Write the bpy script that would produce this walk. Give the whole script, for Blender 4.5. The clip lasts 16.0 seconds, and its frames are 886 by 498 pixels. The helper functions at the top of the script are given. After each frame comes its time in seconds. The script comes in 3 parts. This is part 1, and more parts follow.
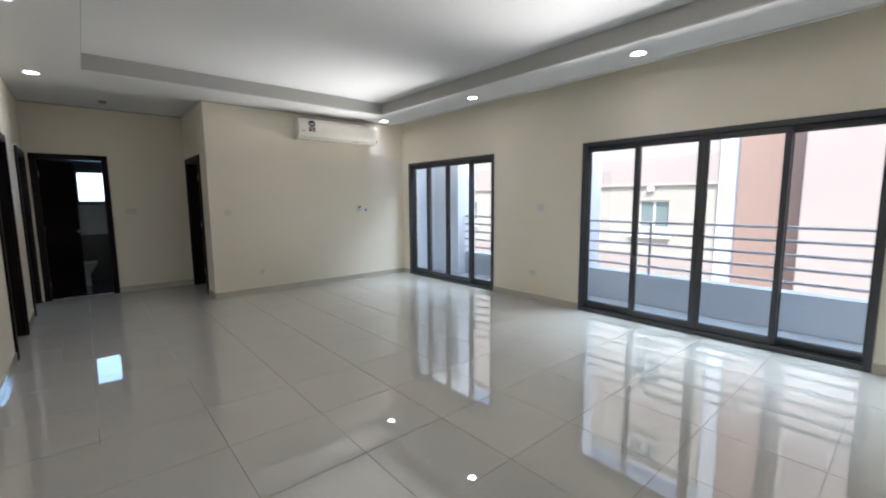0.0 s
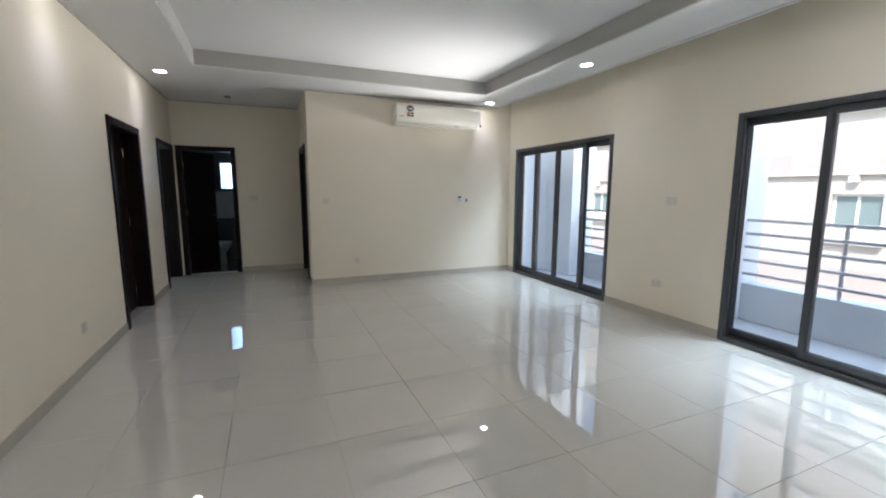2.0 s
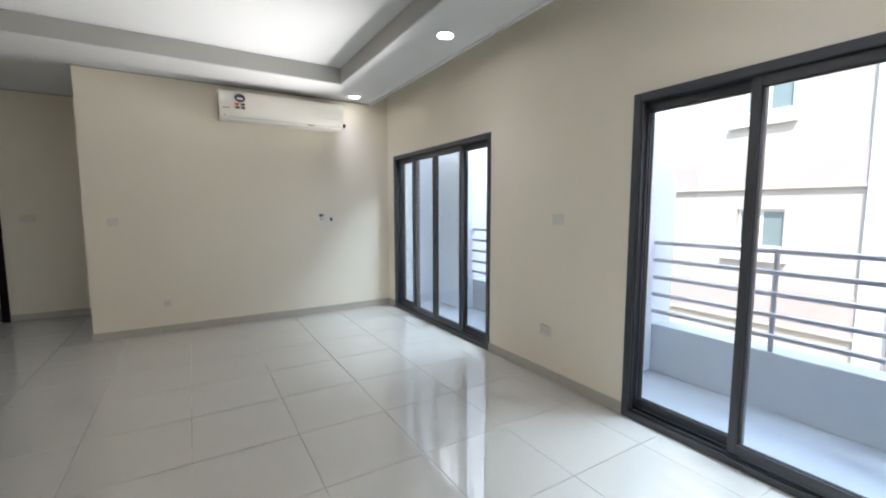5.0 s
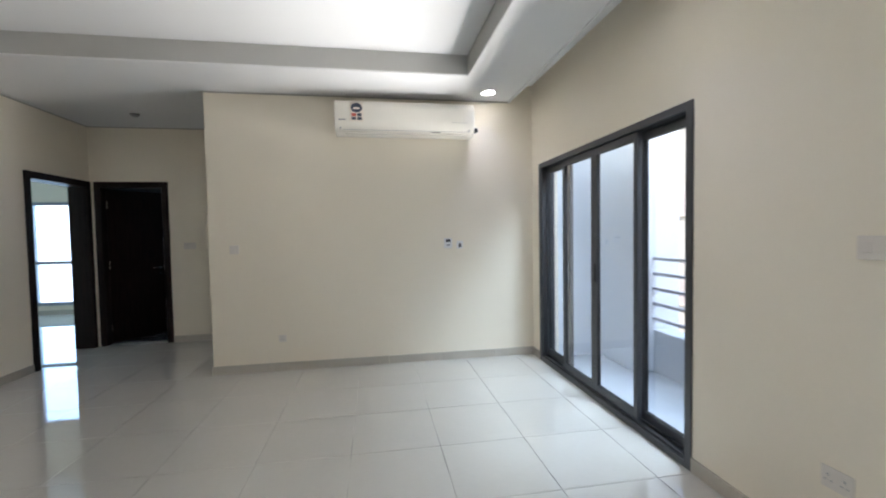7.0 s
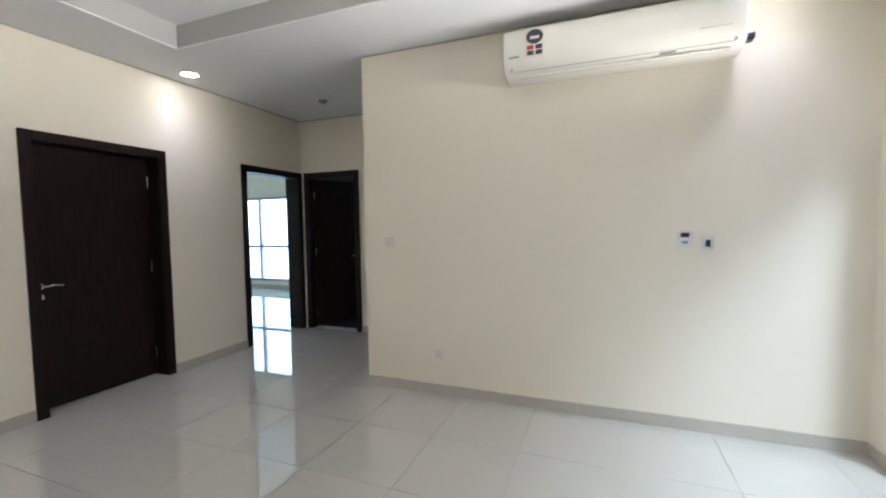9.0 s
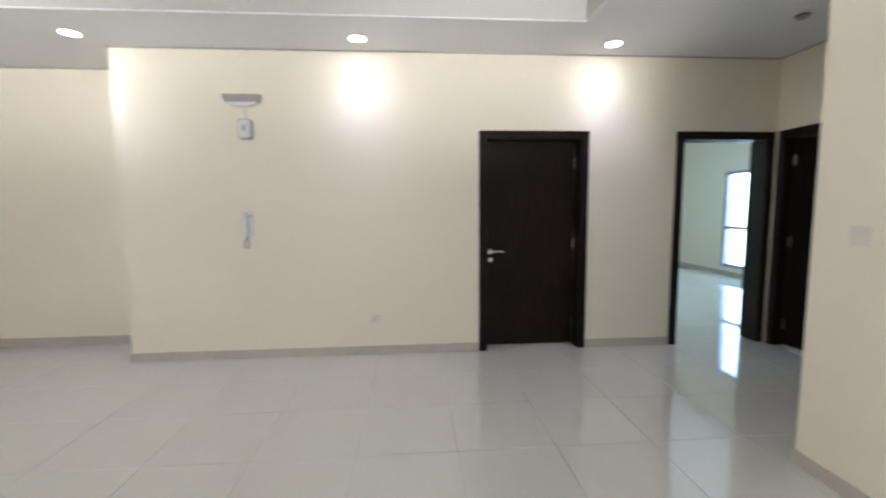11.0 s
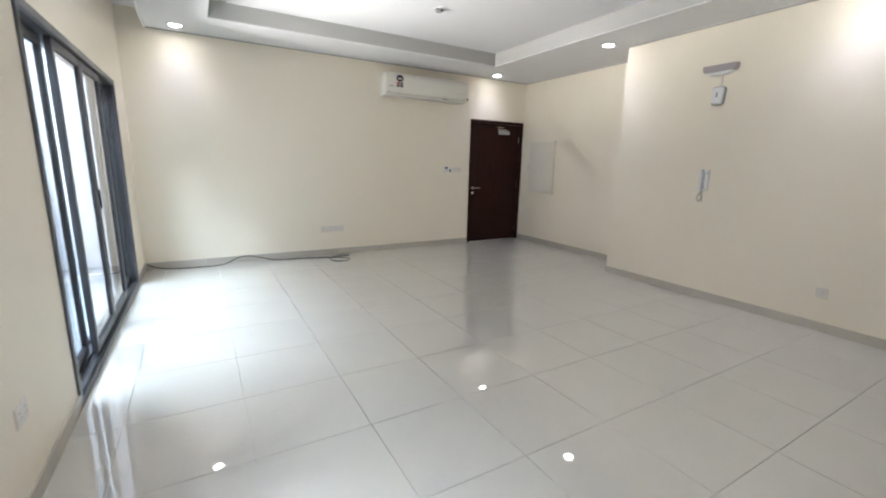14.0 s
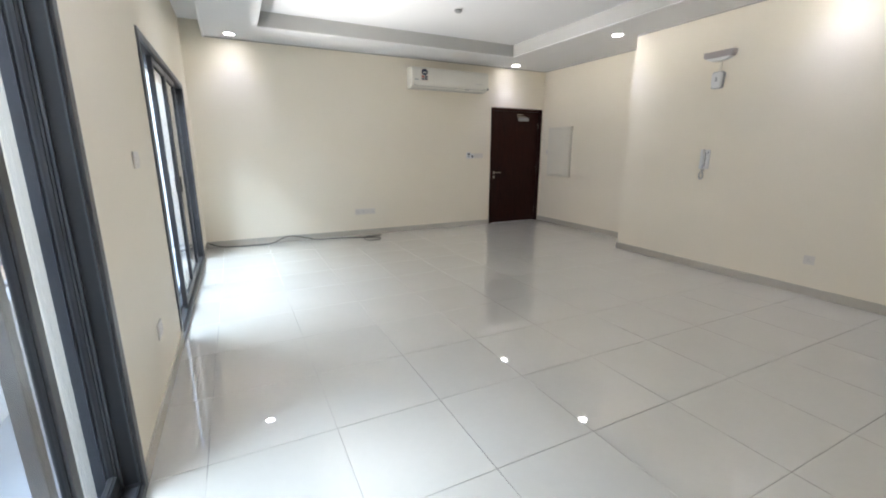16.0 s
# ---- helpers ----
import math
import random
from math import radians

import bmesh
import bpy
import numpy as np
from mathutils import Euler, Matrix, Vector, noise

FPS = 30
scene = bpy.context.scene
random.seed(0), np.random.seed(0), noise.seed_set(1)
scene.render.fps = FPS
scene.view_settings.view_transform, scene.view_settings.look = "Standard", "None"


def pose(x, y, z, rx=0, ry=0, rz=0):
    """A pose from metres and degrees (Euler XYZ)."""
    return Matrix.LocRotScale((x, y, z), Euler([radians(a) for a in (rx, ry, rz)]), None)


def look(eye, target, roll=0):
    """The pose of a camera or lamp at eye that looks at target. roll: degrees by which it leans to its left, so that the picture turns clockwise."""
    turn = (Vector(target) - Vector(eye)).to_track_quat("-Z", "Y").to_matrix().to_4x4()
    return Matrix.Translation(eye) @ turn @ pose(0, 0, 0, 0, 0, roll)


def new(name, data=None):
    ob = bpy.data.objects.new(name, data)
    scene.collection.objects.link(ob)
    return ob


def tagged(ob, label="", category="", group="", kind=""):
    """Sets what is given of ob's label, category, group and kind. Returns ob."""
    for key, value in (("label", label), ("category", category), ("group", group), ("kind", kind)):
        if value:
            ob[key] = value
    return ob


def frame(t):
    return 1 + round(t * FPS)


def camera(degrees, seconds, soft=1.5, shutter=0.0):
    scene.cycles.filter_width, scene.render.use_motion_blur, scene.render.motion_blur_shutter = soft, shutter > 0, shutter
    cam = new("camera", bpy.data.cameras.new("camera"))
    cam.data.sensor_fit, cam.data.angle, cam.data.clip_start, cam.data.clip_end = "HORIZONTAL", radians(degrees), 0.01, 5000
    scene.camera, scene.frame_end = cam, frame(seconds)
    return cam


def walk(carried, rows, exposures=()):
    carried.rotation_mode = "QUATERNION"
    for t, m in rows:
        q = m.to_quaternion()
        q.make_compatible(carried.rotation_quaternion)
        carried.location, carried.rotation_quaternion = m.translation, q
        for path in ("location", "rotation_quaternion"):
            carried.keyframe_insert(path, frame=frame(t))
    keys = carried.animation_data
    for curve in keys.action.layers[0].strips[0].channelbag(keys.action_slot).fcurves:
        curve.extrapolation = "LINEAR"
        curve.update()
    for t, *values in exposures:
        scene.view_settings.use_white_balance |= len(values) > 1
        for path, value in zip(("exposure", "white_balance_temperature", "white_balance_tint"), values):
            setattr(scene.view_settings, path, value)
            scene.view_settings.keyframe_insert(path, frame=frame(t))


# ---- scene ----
cam = camera(93.8, 16.0, soft=2.0, shutter=0.3)
PATH = [
    (0, (0.043, 0.028, 1.441), (1.342, 1.531, 1.205), -0.4),
    (0.5, (0.335, 0.097, 1.449), (1.472, 1.723, 1.193), -0.3),
    (1, (0.521, 0.14, 1.441), (1.487, 1.87, 1.172), -0.0),
    (1.5, (0.634, 0.244, 1.423), (1.475, 2.038, 1.147), 0.1),
    (2, (0.859, 0.338, 1.426), (1.627, 2.164, 1.148), 0.2),
    (2.5, (1.114, 0.397, 1.428), (1.875, 2.223, 1.137), 0.4),
    (3, (1.35, 0.472, 1.427), (2.165, 2.272, 1.12), 1.0),
    (3.5, (1.589, 0.609, 1.41), (2.636, 2.285, 1.103), 1.1),
    (6, (2.726, 1.659, 1.413), (3.648, 3.43, 1.302), -1.5),
    (6.5, (2.832, 1.932, 1.364), (3.492, 3.819, 1.295), -1.5),
    (7, (3.067, 2.298, 1.406), (3.394, 4.269, 1.328), -1.0),
    (7.5, (3.234, 2.636, 1.391), (3.289, 4.634, 1.305), -0.5),
    (8, (3.328, 2.969, 1.407), (3.133, 4.956, 1.303), -0.3),
    (10.5, (3.394, 4.534, 1.406), (1.623, 5.446, 1.236), -1.1),
    (11, (3.444, 4.713, 1.415), (1.459, 4.856, 1.219), -0.5),
    (11.5, (3.532, 4.752, 1.389), (1.624, 4.195, 1.17), 0.2),
    (12, (3.671, 4.837, 1.397), (1.984, 3.794, 1.139), 0.5),
    (12.5, (3.818, 4.99, 1.391), (2.366, 3.649, 1.09), 0.9),
    (13, (3.88, 5.258, 1.392), (2.649, 3.718, 1.057), 1.2),
    (13.5, (3.989, 5.484, 1.407), (2.909, 3.842, 1.035), 1.4),
    (14, (4.166, 5.695, 1.396), (3.178, 4.003, 0.991), 1.4),
    (14.5, (4.249, 5.873, 1.414), (3.345, 4.142, 0.985), 1.1),
    (15, (4.29, 6.06, 1.409), (3.447, 4.302, 0.959), 0.7),
    (15.5, (4.333, 6.188, 1.39), (3.507, 4.427, 0.924), 0.6),
    (16, (4.381, 6.253, 1.374), (3.518, 4.508, 0.914), 0.1),
]
walk(cam, [(t, look(eye, target, roll)) for t, eye, target, roll in PATH], [(0.0, 1.55, 6500, 11), (1.0, 1.65, 6500, 11), (3.5, 1.7, 6500, 11), (6.0, 1.7, 6500, 11), (8.0, 1.9, 6500, 11), (10.5, 2.35, 6500, 11), (12.0, 2.48, 6500, 11), (13.0, 2.25, 6500, 11), (16.0, 2.15, 6500, 11)])

# ---- world, sun, large lights ----
SUN_ELEV, SUN_AZ = radians(52.0), radians(215.0)   # azimuth from +x towards +y
world = bpy.data.worlds.new("world")
scene.world = world
world.use_nodes = True
wn, wl = world.node_tree.nodes, world.node_tree.links
sky = wn.new("ShaderNodeTexSky")
sky.sky_type = "NISHITA"
sky.sun_disc = False
sky.sun_elevation = SUN_ELEV
sky.sun_rotation = radians(90.0) - SUN_AZ
wl.new(sky.outputs[0], wn["Background"].inputs[0])
wn["Background"].inputs[1].default_value = 0.15
sun_dir = Vector((math.cos(SUN_ELEV) * math.cos(SUN_AZ), math.cos(SUN_ELEV) * math.sin(SUN_AZ), math.sin(SUN_ELEV)))
sun = new("sun", bpy.data.lights.new("sun", "SUN"))
sun.data.energy, sun.data.angle, sun.data.color = 2.0, radians(0.5), (1.0, 0.96, 0.91)
sun.matrix_world = look(sun_dir * 50, (0, 0, 0))
LAMP_WATTS = 0.42
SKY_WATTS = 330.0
WINDOW_FILL_WATTS = 2.2
LAMP_COLOR = (0.68, 0.72, 1.0)
# area lamp added over the alley beside the balcony to strengthen the open sky
strip = new("sky_fill", bpy.data.lights.new("sky_fill", "AREA"))
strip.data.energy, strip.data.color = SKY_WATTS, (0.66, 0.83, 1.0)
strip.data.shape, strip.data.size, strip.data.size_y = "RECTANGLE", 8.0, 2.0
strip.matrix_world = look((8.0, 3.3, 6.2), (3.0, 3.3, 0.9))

# unseen fill lamps added under both window heads, aimed up to brighten the room
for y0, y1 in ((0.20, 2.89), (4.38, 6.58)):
    head_fill = new("window_fill", bpy.data.lights.new("window_fill", "AREA"))
    head_fill.data.energy, head_fill.data.color = WINDOW_FILL_WATTS * (y1 - y0), (1.0, 0.985, 0.975)
    head_fill.data.shape, head_fill.data.size, head_fill.data.size_y, head_fill.data.spread = "RECTANGLE", y1 - y0 - 0.2, 0.08, radians(56)
    head_fill.matrix_world = look((4.78, (y0 + y1) / 2, 2.00), (3.78, (y0 + y1) / 2, 2.44))

# ---- materials ----


def material(name, color, rough=0.5, metal=0.0, var=0.06, scale=3.0, fine=60.0, bump=0.02, spec=0.5, island=0.0, coat=0.0):
    """Principled surface with large stains and fine grain, both in colour, gloss and relief."""
    m = bpy.data.materials.new(name)
    m.use_nodes = True
    n, l = m.node_tree.nodes, m.node_tree.links
    b = n["Principled BSDF"]
    co = n.new("ShaderNodeTexCoord")
    big, small = n.new("ShaderNodeTexNoise"), n.new("ShaderNodeTexNoise")
    big.inputs["Scale"].default_value, big.inputs["Detail"].default_value = scale, 5
    small.inputs["Scale"].default_value, small.inputs["Detail"].default_value = fine, 4
    for t in (big, small):
        l.new(co.outputs["Object"], t.inputs["Vector"])
    mixf = n.new("ShaderNodeMath")
    mixf.operation = "MULTIPLY_ADD"
    l.new(small.outputs[0], mixf.inputs[0])
    mixf.inputs[1].default_value = 0.4
    l.new(big.outputs[0], mixf.inputs[2])
    ramp = n.new("ShaderNodeMapRange")
    ramp.inputs["From Min"].default_value, ramp.inputs["From Max"].default_value = 0.4, 1.0
    ramp.inputs["To Min"].default_value, ramp.inputs["To Max"].default_value = 1 - var, 1 + var
    l.new(mixf.outputs[0], ramp.inputs[0])
    mul = n.new("ShaderNodeVectorMath")
    mul.operation = "SCALE"
    mul.inputs[0].default_value = color[:3]
    last = ramp.outputs[0]
    if island:
        info = n.new("ShaderNodeObjectInfo")
        r2 = n.new("ShaderNodeMapRange")
        r2.inputs["To Min"].default_value, r2.inputs["To Max"].default_value = 1 - island, 1 + island
        l.new(info.outputs["Random"], r2.inputs[0])
        m2 = n.new("ShaderNodeMath")
        m2.operation = "MULTIPLY"
        l.new(last, m2.inputs[0])
        l.new(r2.outputs[0], m2.inputs[1])
        last = m2.outputs[0]
    l.new(last, mul.inputs["Scale"])
    l.new(mul.outputs[0], b.inputs["Base Color"])
    rr = n.new("ShaderNodeMapRange")
    rr.inputs["From Min"].default_value, rr.inputs["From Max"].default_value = 0.3, 0.75
    rr.inputs["To Min"].default_value, rr.inputs["To Max"].default_value = max(0.0, rough * 0.85), min(1.0, rough * 1.15)
    l.new(big.outputs[0], rr.inputs[0])
    l.new(rr.outputs[0], b.inputs["Roughness"])
    b.inputs["Metallic"].default_value = metal
    b.inputs["Specular IOR Level"].default_value = spec
    b.inputs["Coat Weight"].default_value = coat
    b.inputs["Coat Roughness"].default_value = 0.02
    if bump:
        bp = n.new("ShaderNodeBump")
        bp.inputs["Strength"].default_value, bp.inputs["Distance"].default_value = bump, 0.01
        l.new(mixf.outputs[0], bp.inputs["Height"])
        l.new(bp.outputs[0], b.inputs["Normal"])
    return m


def wood(name, color, rough=0.35):
    """Stained veneer: stretched grain along z."""
    m = material(name, color, rough, 0, 0.0, 2.0, 40, 0.0, 0.18)
    n, l = m.node_tree.nodes, m.node_tree.links
    b = n["Principled BSDF"]
    co, mp, nz = n.new("ShaderNodeTexCoord"), n.new("ShaderNodeMapping"), n.new("ShaderNodeTexNoise")
    mp.inputs["Scale"].default_value = (34, 34, 2.2)
    nz.inputs["Scale"].default_value, nz.inputs["Detail"].default_value, nz.inputs["Distortion"].default_value = 1.6, 6, 0.6
    l.new(co.outputs["Object"], mp.inputs[0])
    l.new(mp.outputs[0], nz.inputs["Vector"])
    cr = n.new("ShaderNodeValToRGB")
    cr.color_ramp.elements[0].position, cr.color_ramp.elements[1].position = 0.32, 0.72
    cr.color_ramp.elements[0].color = (*[c * 0.6 for c in color], 1)
    cr.color_ramp.elements[1].color = (*[c * 1.5 for c in color], 1)
    l.new(nz.outputs[0], cr.inputs[0])
    l.new(cr.outputs[0], b.inputs["Base Color"])
    bp = n.new("ShaderNodeBump")
    bp.inputs["Strength"].default_value, bp.inputs["Distance"].default_value = 0.05, 0.004
    l.new(nz.outputs[0], bp.inputs["Height"])
    l.new(bp.outputs[0], b.inputs["Normal"])
    return m


def emitter(name, color, strength):
    m = bpy.data.materials.new(name)
    m.use_nodes = True
    b = m.node_tree.nodes["Principled BSDF"]
    b.inputs["Base Color"].default_value = (*color, 1)
    b.inputs["Emission Color"].default_value = (*color, 1)
    b.inputs["Emission Strength"].default_value = strength
    return m


def glass(name, color=(1, 1, 1), rough=0.0):
    m = bpy.data.materials.new(name)
    m.use_nodes = True
    b = m.node_tree.nodes["Principled BSDF"]
    b.inputs["Base Color"].default_value = (*color, 1)
    b.inputs["Roughness"].default_value = rough
    b.inputs["Transmission Weight"].default_value = 1.0
    b.inputs["IOR"].default_value = 1.45
    return m


M_WALL = material("cream_wall_paint", (0.89, 0.818, 0.682), 0.55, 0, 0.025, 0.9, 90, 0.04, 0.3)
M_CEIL = material("white_ceiling_paint", (0.80, 0.80, 0.795), 0.7, 0, 0.02, 0.8, 70, 0.03, 0.3)
M_TRAY = material("grey_band", (0.49, 0.485, 0.46), 0.6, 0, 0.03, 0.9, 70, 0.03, 0.3)
M_TILE = material("polished_porcelain", (0.60, 0.583, 0.532), 0.012, 0, 0.035, 2.2, 25, 0.002, 1.0, island=0.008, coat=0.5)
M_GROUT = material("grout", (0.27, 0.26, 0.24), 0.3, 0, 0.0, 1.7, 120, 0.1, 0.6)
gn, gl = M_GROUT.node_tree.nodes, M_GROUT.node_tree.links   # worn and dirty stretches between filled, pale ones
g_co, g_nz, g_ramp = gn.new("ShaderNodeTexCoord"), gn.new("ShaderNodeTexNoise"), gn.new("ShaderNodeValToRGB")
g_nz.inputs["Scale"].default_value, g_nz.inputs["Detail"].default_value = 1.3, 6
g_ramp.color_ramp.elements[0].position, g_ramp.color_ramp.elements[1].position = 0.40, 0.50
g_ramp.color_ramp.elements[0].color, g_ramp.color_ramp.elements[1].color = (0.15, 0.142, 0.125, 1), (0.50, 0.485, 0.44, 1)
gl.new(g_co.outputs["Object"], g_nz.inputs["Vector"])
gl.new(g_nz.outputs[0], g_ramp.inputs[0])
gl.new(g_ramp.outputs[0], gn["Principled BSDF"].inputs["Base Color"])
M_BASE = material("baseboard_tile", (0.54, 0.50, 0.43), 0.07, 0, 0.05, 3, 40, 0.01, 0.5, island=0.03)
M_WOOD = wood("espresso_veneer", (0.0140, 0.0072, 0.0060), 0.5)
M_WOODR = wood("red_brown_veneer", (0.024, 0.0060, 0.0036), 0.5)
M_ALU = material("grey_aluminium", (0.078, 0.081, 0.089), 0.38, 0.35, 0.06, 4, 90, 0.01, 0.5)
# bedroom window frame: backlight glare is put into this paler grey-blue
M_ALU_GLARE = material("glare_pale_aluminium", (0.34, 0.37, 0.44), 0.35, 0.35, 0.06, 4, 90, 0.01, 0.5)
M_ALUD = material("black_gasket", (0.018, 0.018, 0.02), 0.6, 0, 0.1, 5, 90, 0.02)
M_GLASS = glass("clear_glass")
M_GLASSB = glass("blue_tinted_glass", (0.80, 0.88, 1.0))
M_CHROME = material("brushed_nickel", (0.62, 0.60, 0.57), 0.25, 1.0, 0.05, 8, 90, 0.01)
M_PLASTIC = material("white_plastic", (0.80, 0.79, 0.77), 0.3, 0, 0.02, 5, 60, 0.005)
M_ACBODY = material("ivory_plastic", (0.82, 0.79, 0.71), 0.12, 0, 0.015, 5, 60, 0.003)
M_CREAMPL = material("cream_plastic", (0.82, 0.77, 0.66), 0.35, 0, 0.02, 5, 60, 0.005)
M_GREYPL = material("grey_plastic", (0.33, 0.33, 0.33), 0.45, 0, 0.04, 5, 60, 0.01)
M_LIGHTGREY = material("light_grey_plastic", (0.52, 0.50, 0.47), 0.4, 0, 0.03, 5, 60, 0.01)
M_DARKPL = material("dark_plastic", (0.02, 0.02, 0.022), 0.4, 0, 0.05, 5, 60, 0.01)
M_PLATE = material("grey_white_plate", (0.77, 0.715, 0.645), 0.35, 0, 0.03, 5, 60, 0.005)
M_LABEL = material("label_paper", (0.75, 0.68, 0.58), 0.5, 0, 0.05, 9, 60, 0.0)
M_LABELB = material("label_ink", (0.03, 0.04, 0.07), 0.5, 0, 0.05, 9, 60, 0.0)
M_LABELR = material("label_red", (0.45, 0.06, 0.04), 0.5, 0, 0.05, 9, 60, 0.0)
M_BULKHEAD = material("mauve_grey_plastic", (0.40, 0.355, 0.345), 0.4, 0, 0.04, 5, 60, 0.01)
M_SHADOW_LINE = material("shadow_line_paint", (0.46, 0.43, 0.38), 0.6, 0, 0.08, 3, 60, 0.02)
M_LED = emitter("led_diffuser", (0.97, 0.97, 1.0), 11.0)
# blue skylight is put into the balcony tile and render colours
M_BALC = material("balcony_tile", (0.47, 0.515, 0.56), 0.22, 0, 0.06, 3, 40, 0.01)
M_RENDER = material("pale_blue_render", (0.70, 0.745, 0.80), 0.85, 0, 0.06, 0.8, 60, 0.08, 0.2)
# kerb: darker copy of the render, with its shade in the colour
M_PARAPET = material("shaded_blue_grey_render", (0.44, 0.475, 0.525), 0.85, 0, 0.07, 0.9, 60, 0.08, 0.2)
M_FACADE = material("cream_render", (0.51, 0.48, 0.425), 0.9, 0, 0.06, 0.5, 50, 0.08, 0.2)
M_PINK = material("pink_render", (0.47, 0.412, 0.385), 0.9, 0, 0.06, 0.5, 50, 0.08, 0.2)
# recess beside the tower: its shade is put into this darker, redder colour
M_PINK_SHADE = material("shaded_recess_render", (0.37, 0.265, 0.225), 0.9, 0, 0.08, 0.5, 50, 0.08, 0.2)
M_RAIL = material("railing_paint", (0.38, 0.385, 0.42), 0.4, 0.2, 0.06, 6, 90, 0.01)
M_BTILE = material("dark_bath_tile", (0.09, 0.095, 0.105), 0.15, 0, 0.08, 4, 60, 0.01)
M_LTILE = material("light_bath_tile", (0.55, 0.55, 0.54), 0.15, 0, 0.05, 4, 60, 0.01)
M_PORC = material("white_porcelain", (0.82, 0.82, 0.80), 0.1, 0, 0.01, 4, 60, 0.0)
M_SAND = material("sand_ground", (0.36, 0.30, 0.23), 0.95, 0, 0.15, 0.4, 12, 0.2, 0.2)
M_WINB = material("grey_window_glass", (0.20, 0.27, 0.27), 0.08, 0, 0.05, 1, 20, 0.0, 0.6)
M_WHITEF = material("white_upvc", (0.78, 0.78, 0.77), 0.35, 0, 0.03, 4, 60, 0.01)
M_RUBBER = material("black_rubber", (0.022, 0.022, 0.022), 0.55, 0, 0.1, 9, 90, 0.02)

# ---- building blocks ----


def box(bm, x0, x1, y0, y1, z0, z1):
    return bmesh.ops.create_cube(bm, size=1.0, matrix=Matrix.LocRotScale(((x0 + x1) / 2, (y0 + y1) / 2, (z0 + z1) / 2), None, (abs(x1 - x0), abs(y1 - y0), abs(z1 - z0))))["verts"]


def boxes(*dims, bevel=0.0):
    bm = bmesh.new()
    for d in dims:
        box(bm, *d)
    if bevel:
        bmesh.ops.bevel(bm, geom=bm.edges[:], offset=bevel, segments=2, profile=0.5, affect="EDGES", clamp_overlap=True)
    return bm


def cyl(bm, a, b, r0, r1=None, seg=16):
    a, b = Vector(a), Vector(b)
    m = Matrix.Translation((a + b) / 2) @ (b - a).to_track_quat("Z", "Y").to_matrix().to_4x4()
    return bmesh.ops.create_cone(bm, cap_ends=True, segments=seg, radius1=r0, radius2=r0 if r1 is None else r1, depth=(b - a).length, matrix=m)["verts"]


def mesh_of(name, bm, mat, smooth=False):
    bmesh.ops.recalc_face_normals(bm, faces=bm.faces[:])
    me = bpy.data.meshes.new(name)
    bm.to_mesh(me)
    bm.free()
    me.materials.append(mat)
    if smooth:
        for p in me.polygons:
            p.use_smooth = True
        me.set_sharp_from_angle(angle=radians(40))
    return me


def part(name, bm, mat, parent=None, label="", smooth=False):
    ob = new(name, mesh_of(name, bm, mat, smooth))
    if parent is not None:
        ob.parent = parent
    if label:
        tagged(ob, label)
    return ob


def thing(name, label, category, m=None, group="", kind=""):
    ob = new(name)
    ob.empty_display_size = 0.1
    if m is not None:
        ob.matrix_world = m
    return tagged(ob, label, category, group, kind)


def structure(name, bm, mat, label, category="wall"):
    return tagged(part(name, bm, mat), label, category, kind="structure")


def tube(name, pts, r, mat, parent=None, seg=8, bevel_res=3):
    """A round bar bent along pts, as a mesh."""
    cu = bpy.data.curves.new(name, "CURVE")
    cu.dimensions, cu.bevel_depth, cu.bevel_resolution, cu.use_fill_caps = "3D", r, bevel_res, True
    sp = cu.splines.new("BEZIER")
    sp.bezier_points.add(len(pts) - 1)
    for bp, p in zip(sp.bezier_points, pts):
        bp.co = p
        bp.handle_left_type = bp.handle_right_type = "AUTO"
    sp.resolution_u = seg
    tmp = bpy.data.objects.new(name, cu)
    me = bpy.data.meshes.new_from_object(tmp)
    bpy.data.objects.remove(tmp)
    bpy.data.curves.remove(cu)
    me.name = name
    me.materials.clear()
    me.materials.append(mat)
    for p in me.polygons:
        p.use_smooth = True
    ob = new(name, me)
    ob.parent = parent
    return ob


def wall(name, axis, a0, a1, t0, t1, z1, holes, mat, label):
    """A wall along axis from a0 to a1, between t0 and t1 thick, with holes (b0, b1, zb, zt) through it."""
    dims = []
    at = a0
    for b0, b1, zb, zt in sorted(holes):
        dims.append((at, b0, 0, z1))
        if zb > 0:
            dims.append((b0, b1, 0, zb))
        dims.append((b0, b1, zt, z1))
        at = b1
    dims.append((at, a1, 0, z1))
    d = [(p, q, t0, t1, u, v) if axis == "x" else (t0, t1, p, q, u, v) for p, q, u, v in dims]
    return structure(name, boxes(*d), mat, label)


# ---- plan ----
EX, WX, SY, NY, CY = 4.85, -0.53, -0.50, 6.79, 8.34     # east, west, south, north block, corridor end
BX, JX, JY = 1.43, -1.14, 2.07                          # block's side, entry recess
SOF, TOP, HIGH = 2.85, 3.035, 3.25
TX0, TX1, TY0, TY1 = 0.15, 3.96, 0.25, 6.09             # ceiling tray
PX = 4.58                                               # curtain slot
W1 = (0.20, 2.89)
W2 = (4.38, 6.58)
WH = 2.13
D1, D2 = (5.35, 6.42), (7.305, 8.324)
DB, DE = (-0.48, 0.39), (7.20, 8.28)
EN = (-1.10, 0.06)
DH = 2.14
CAS = 0.075

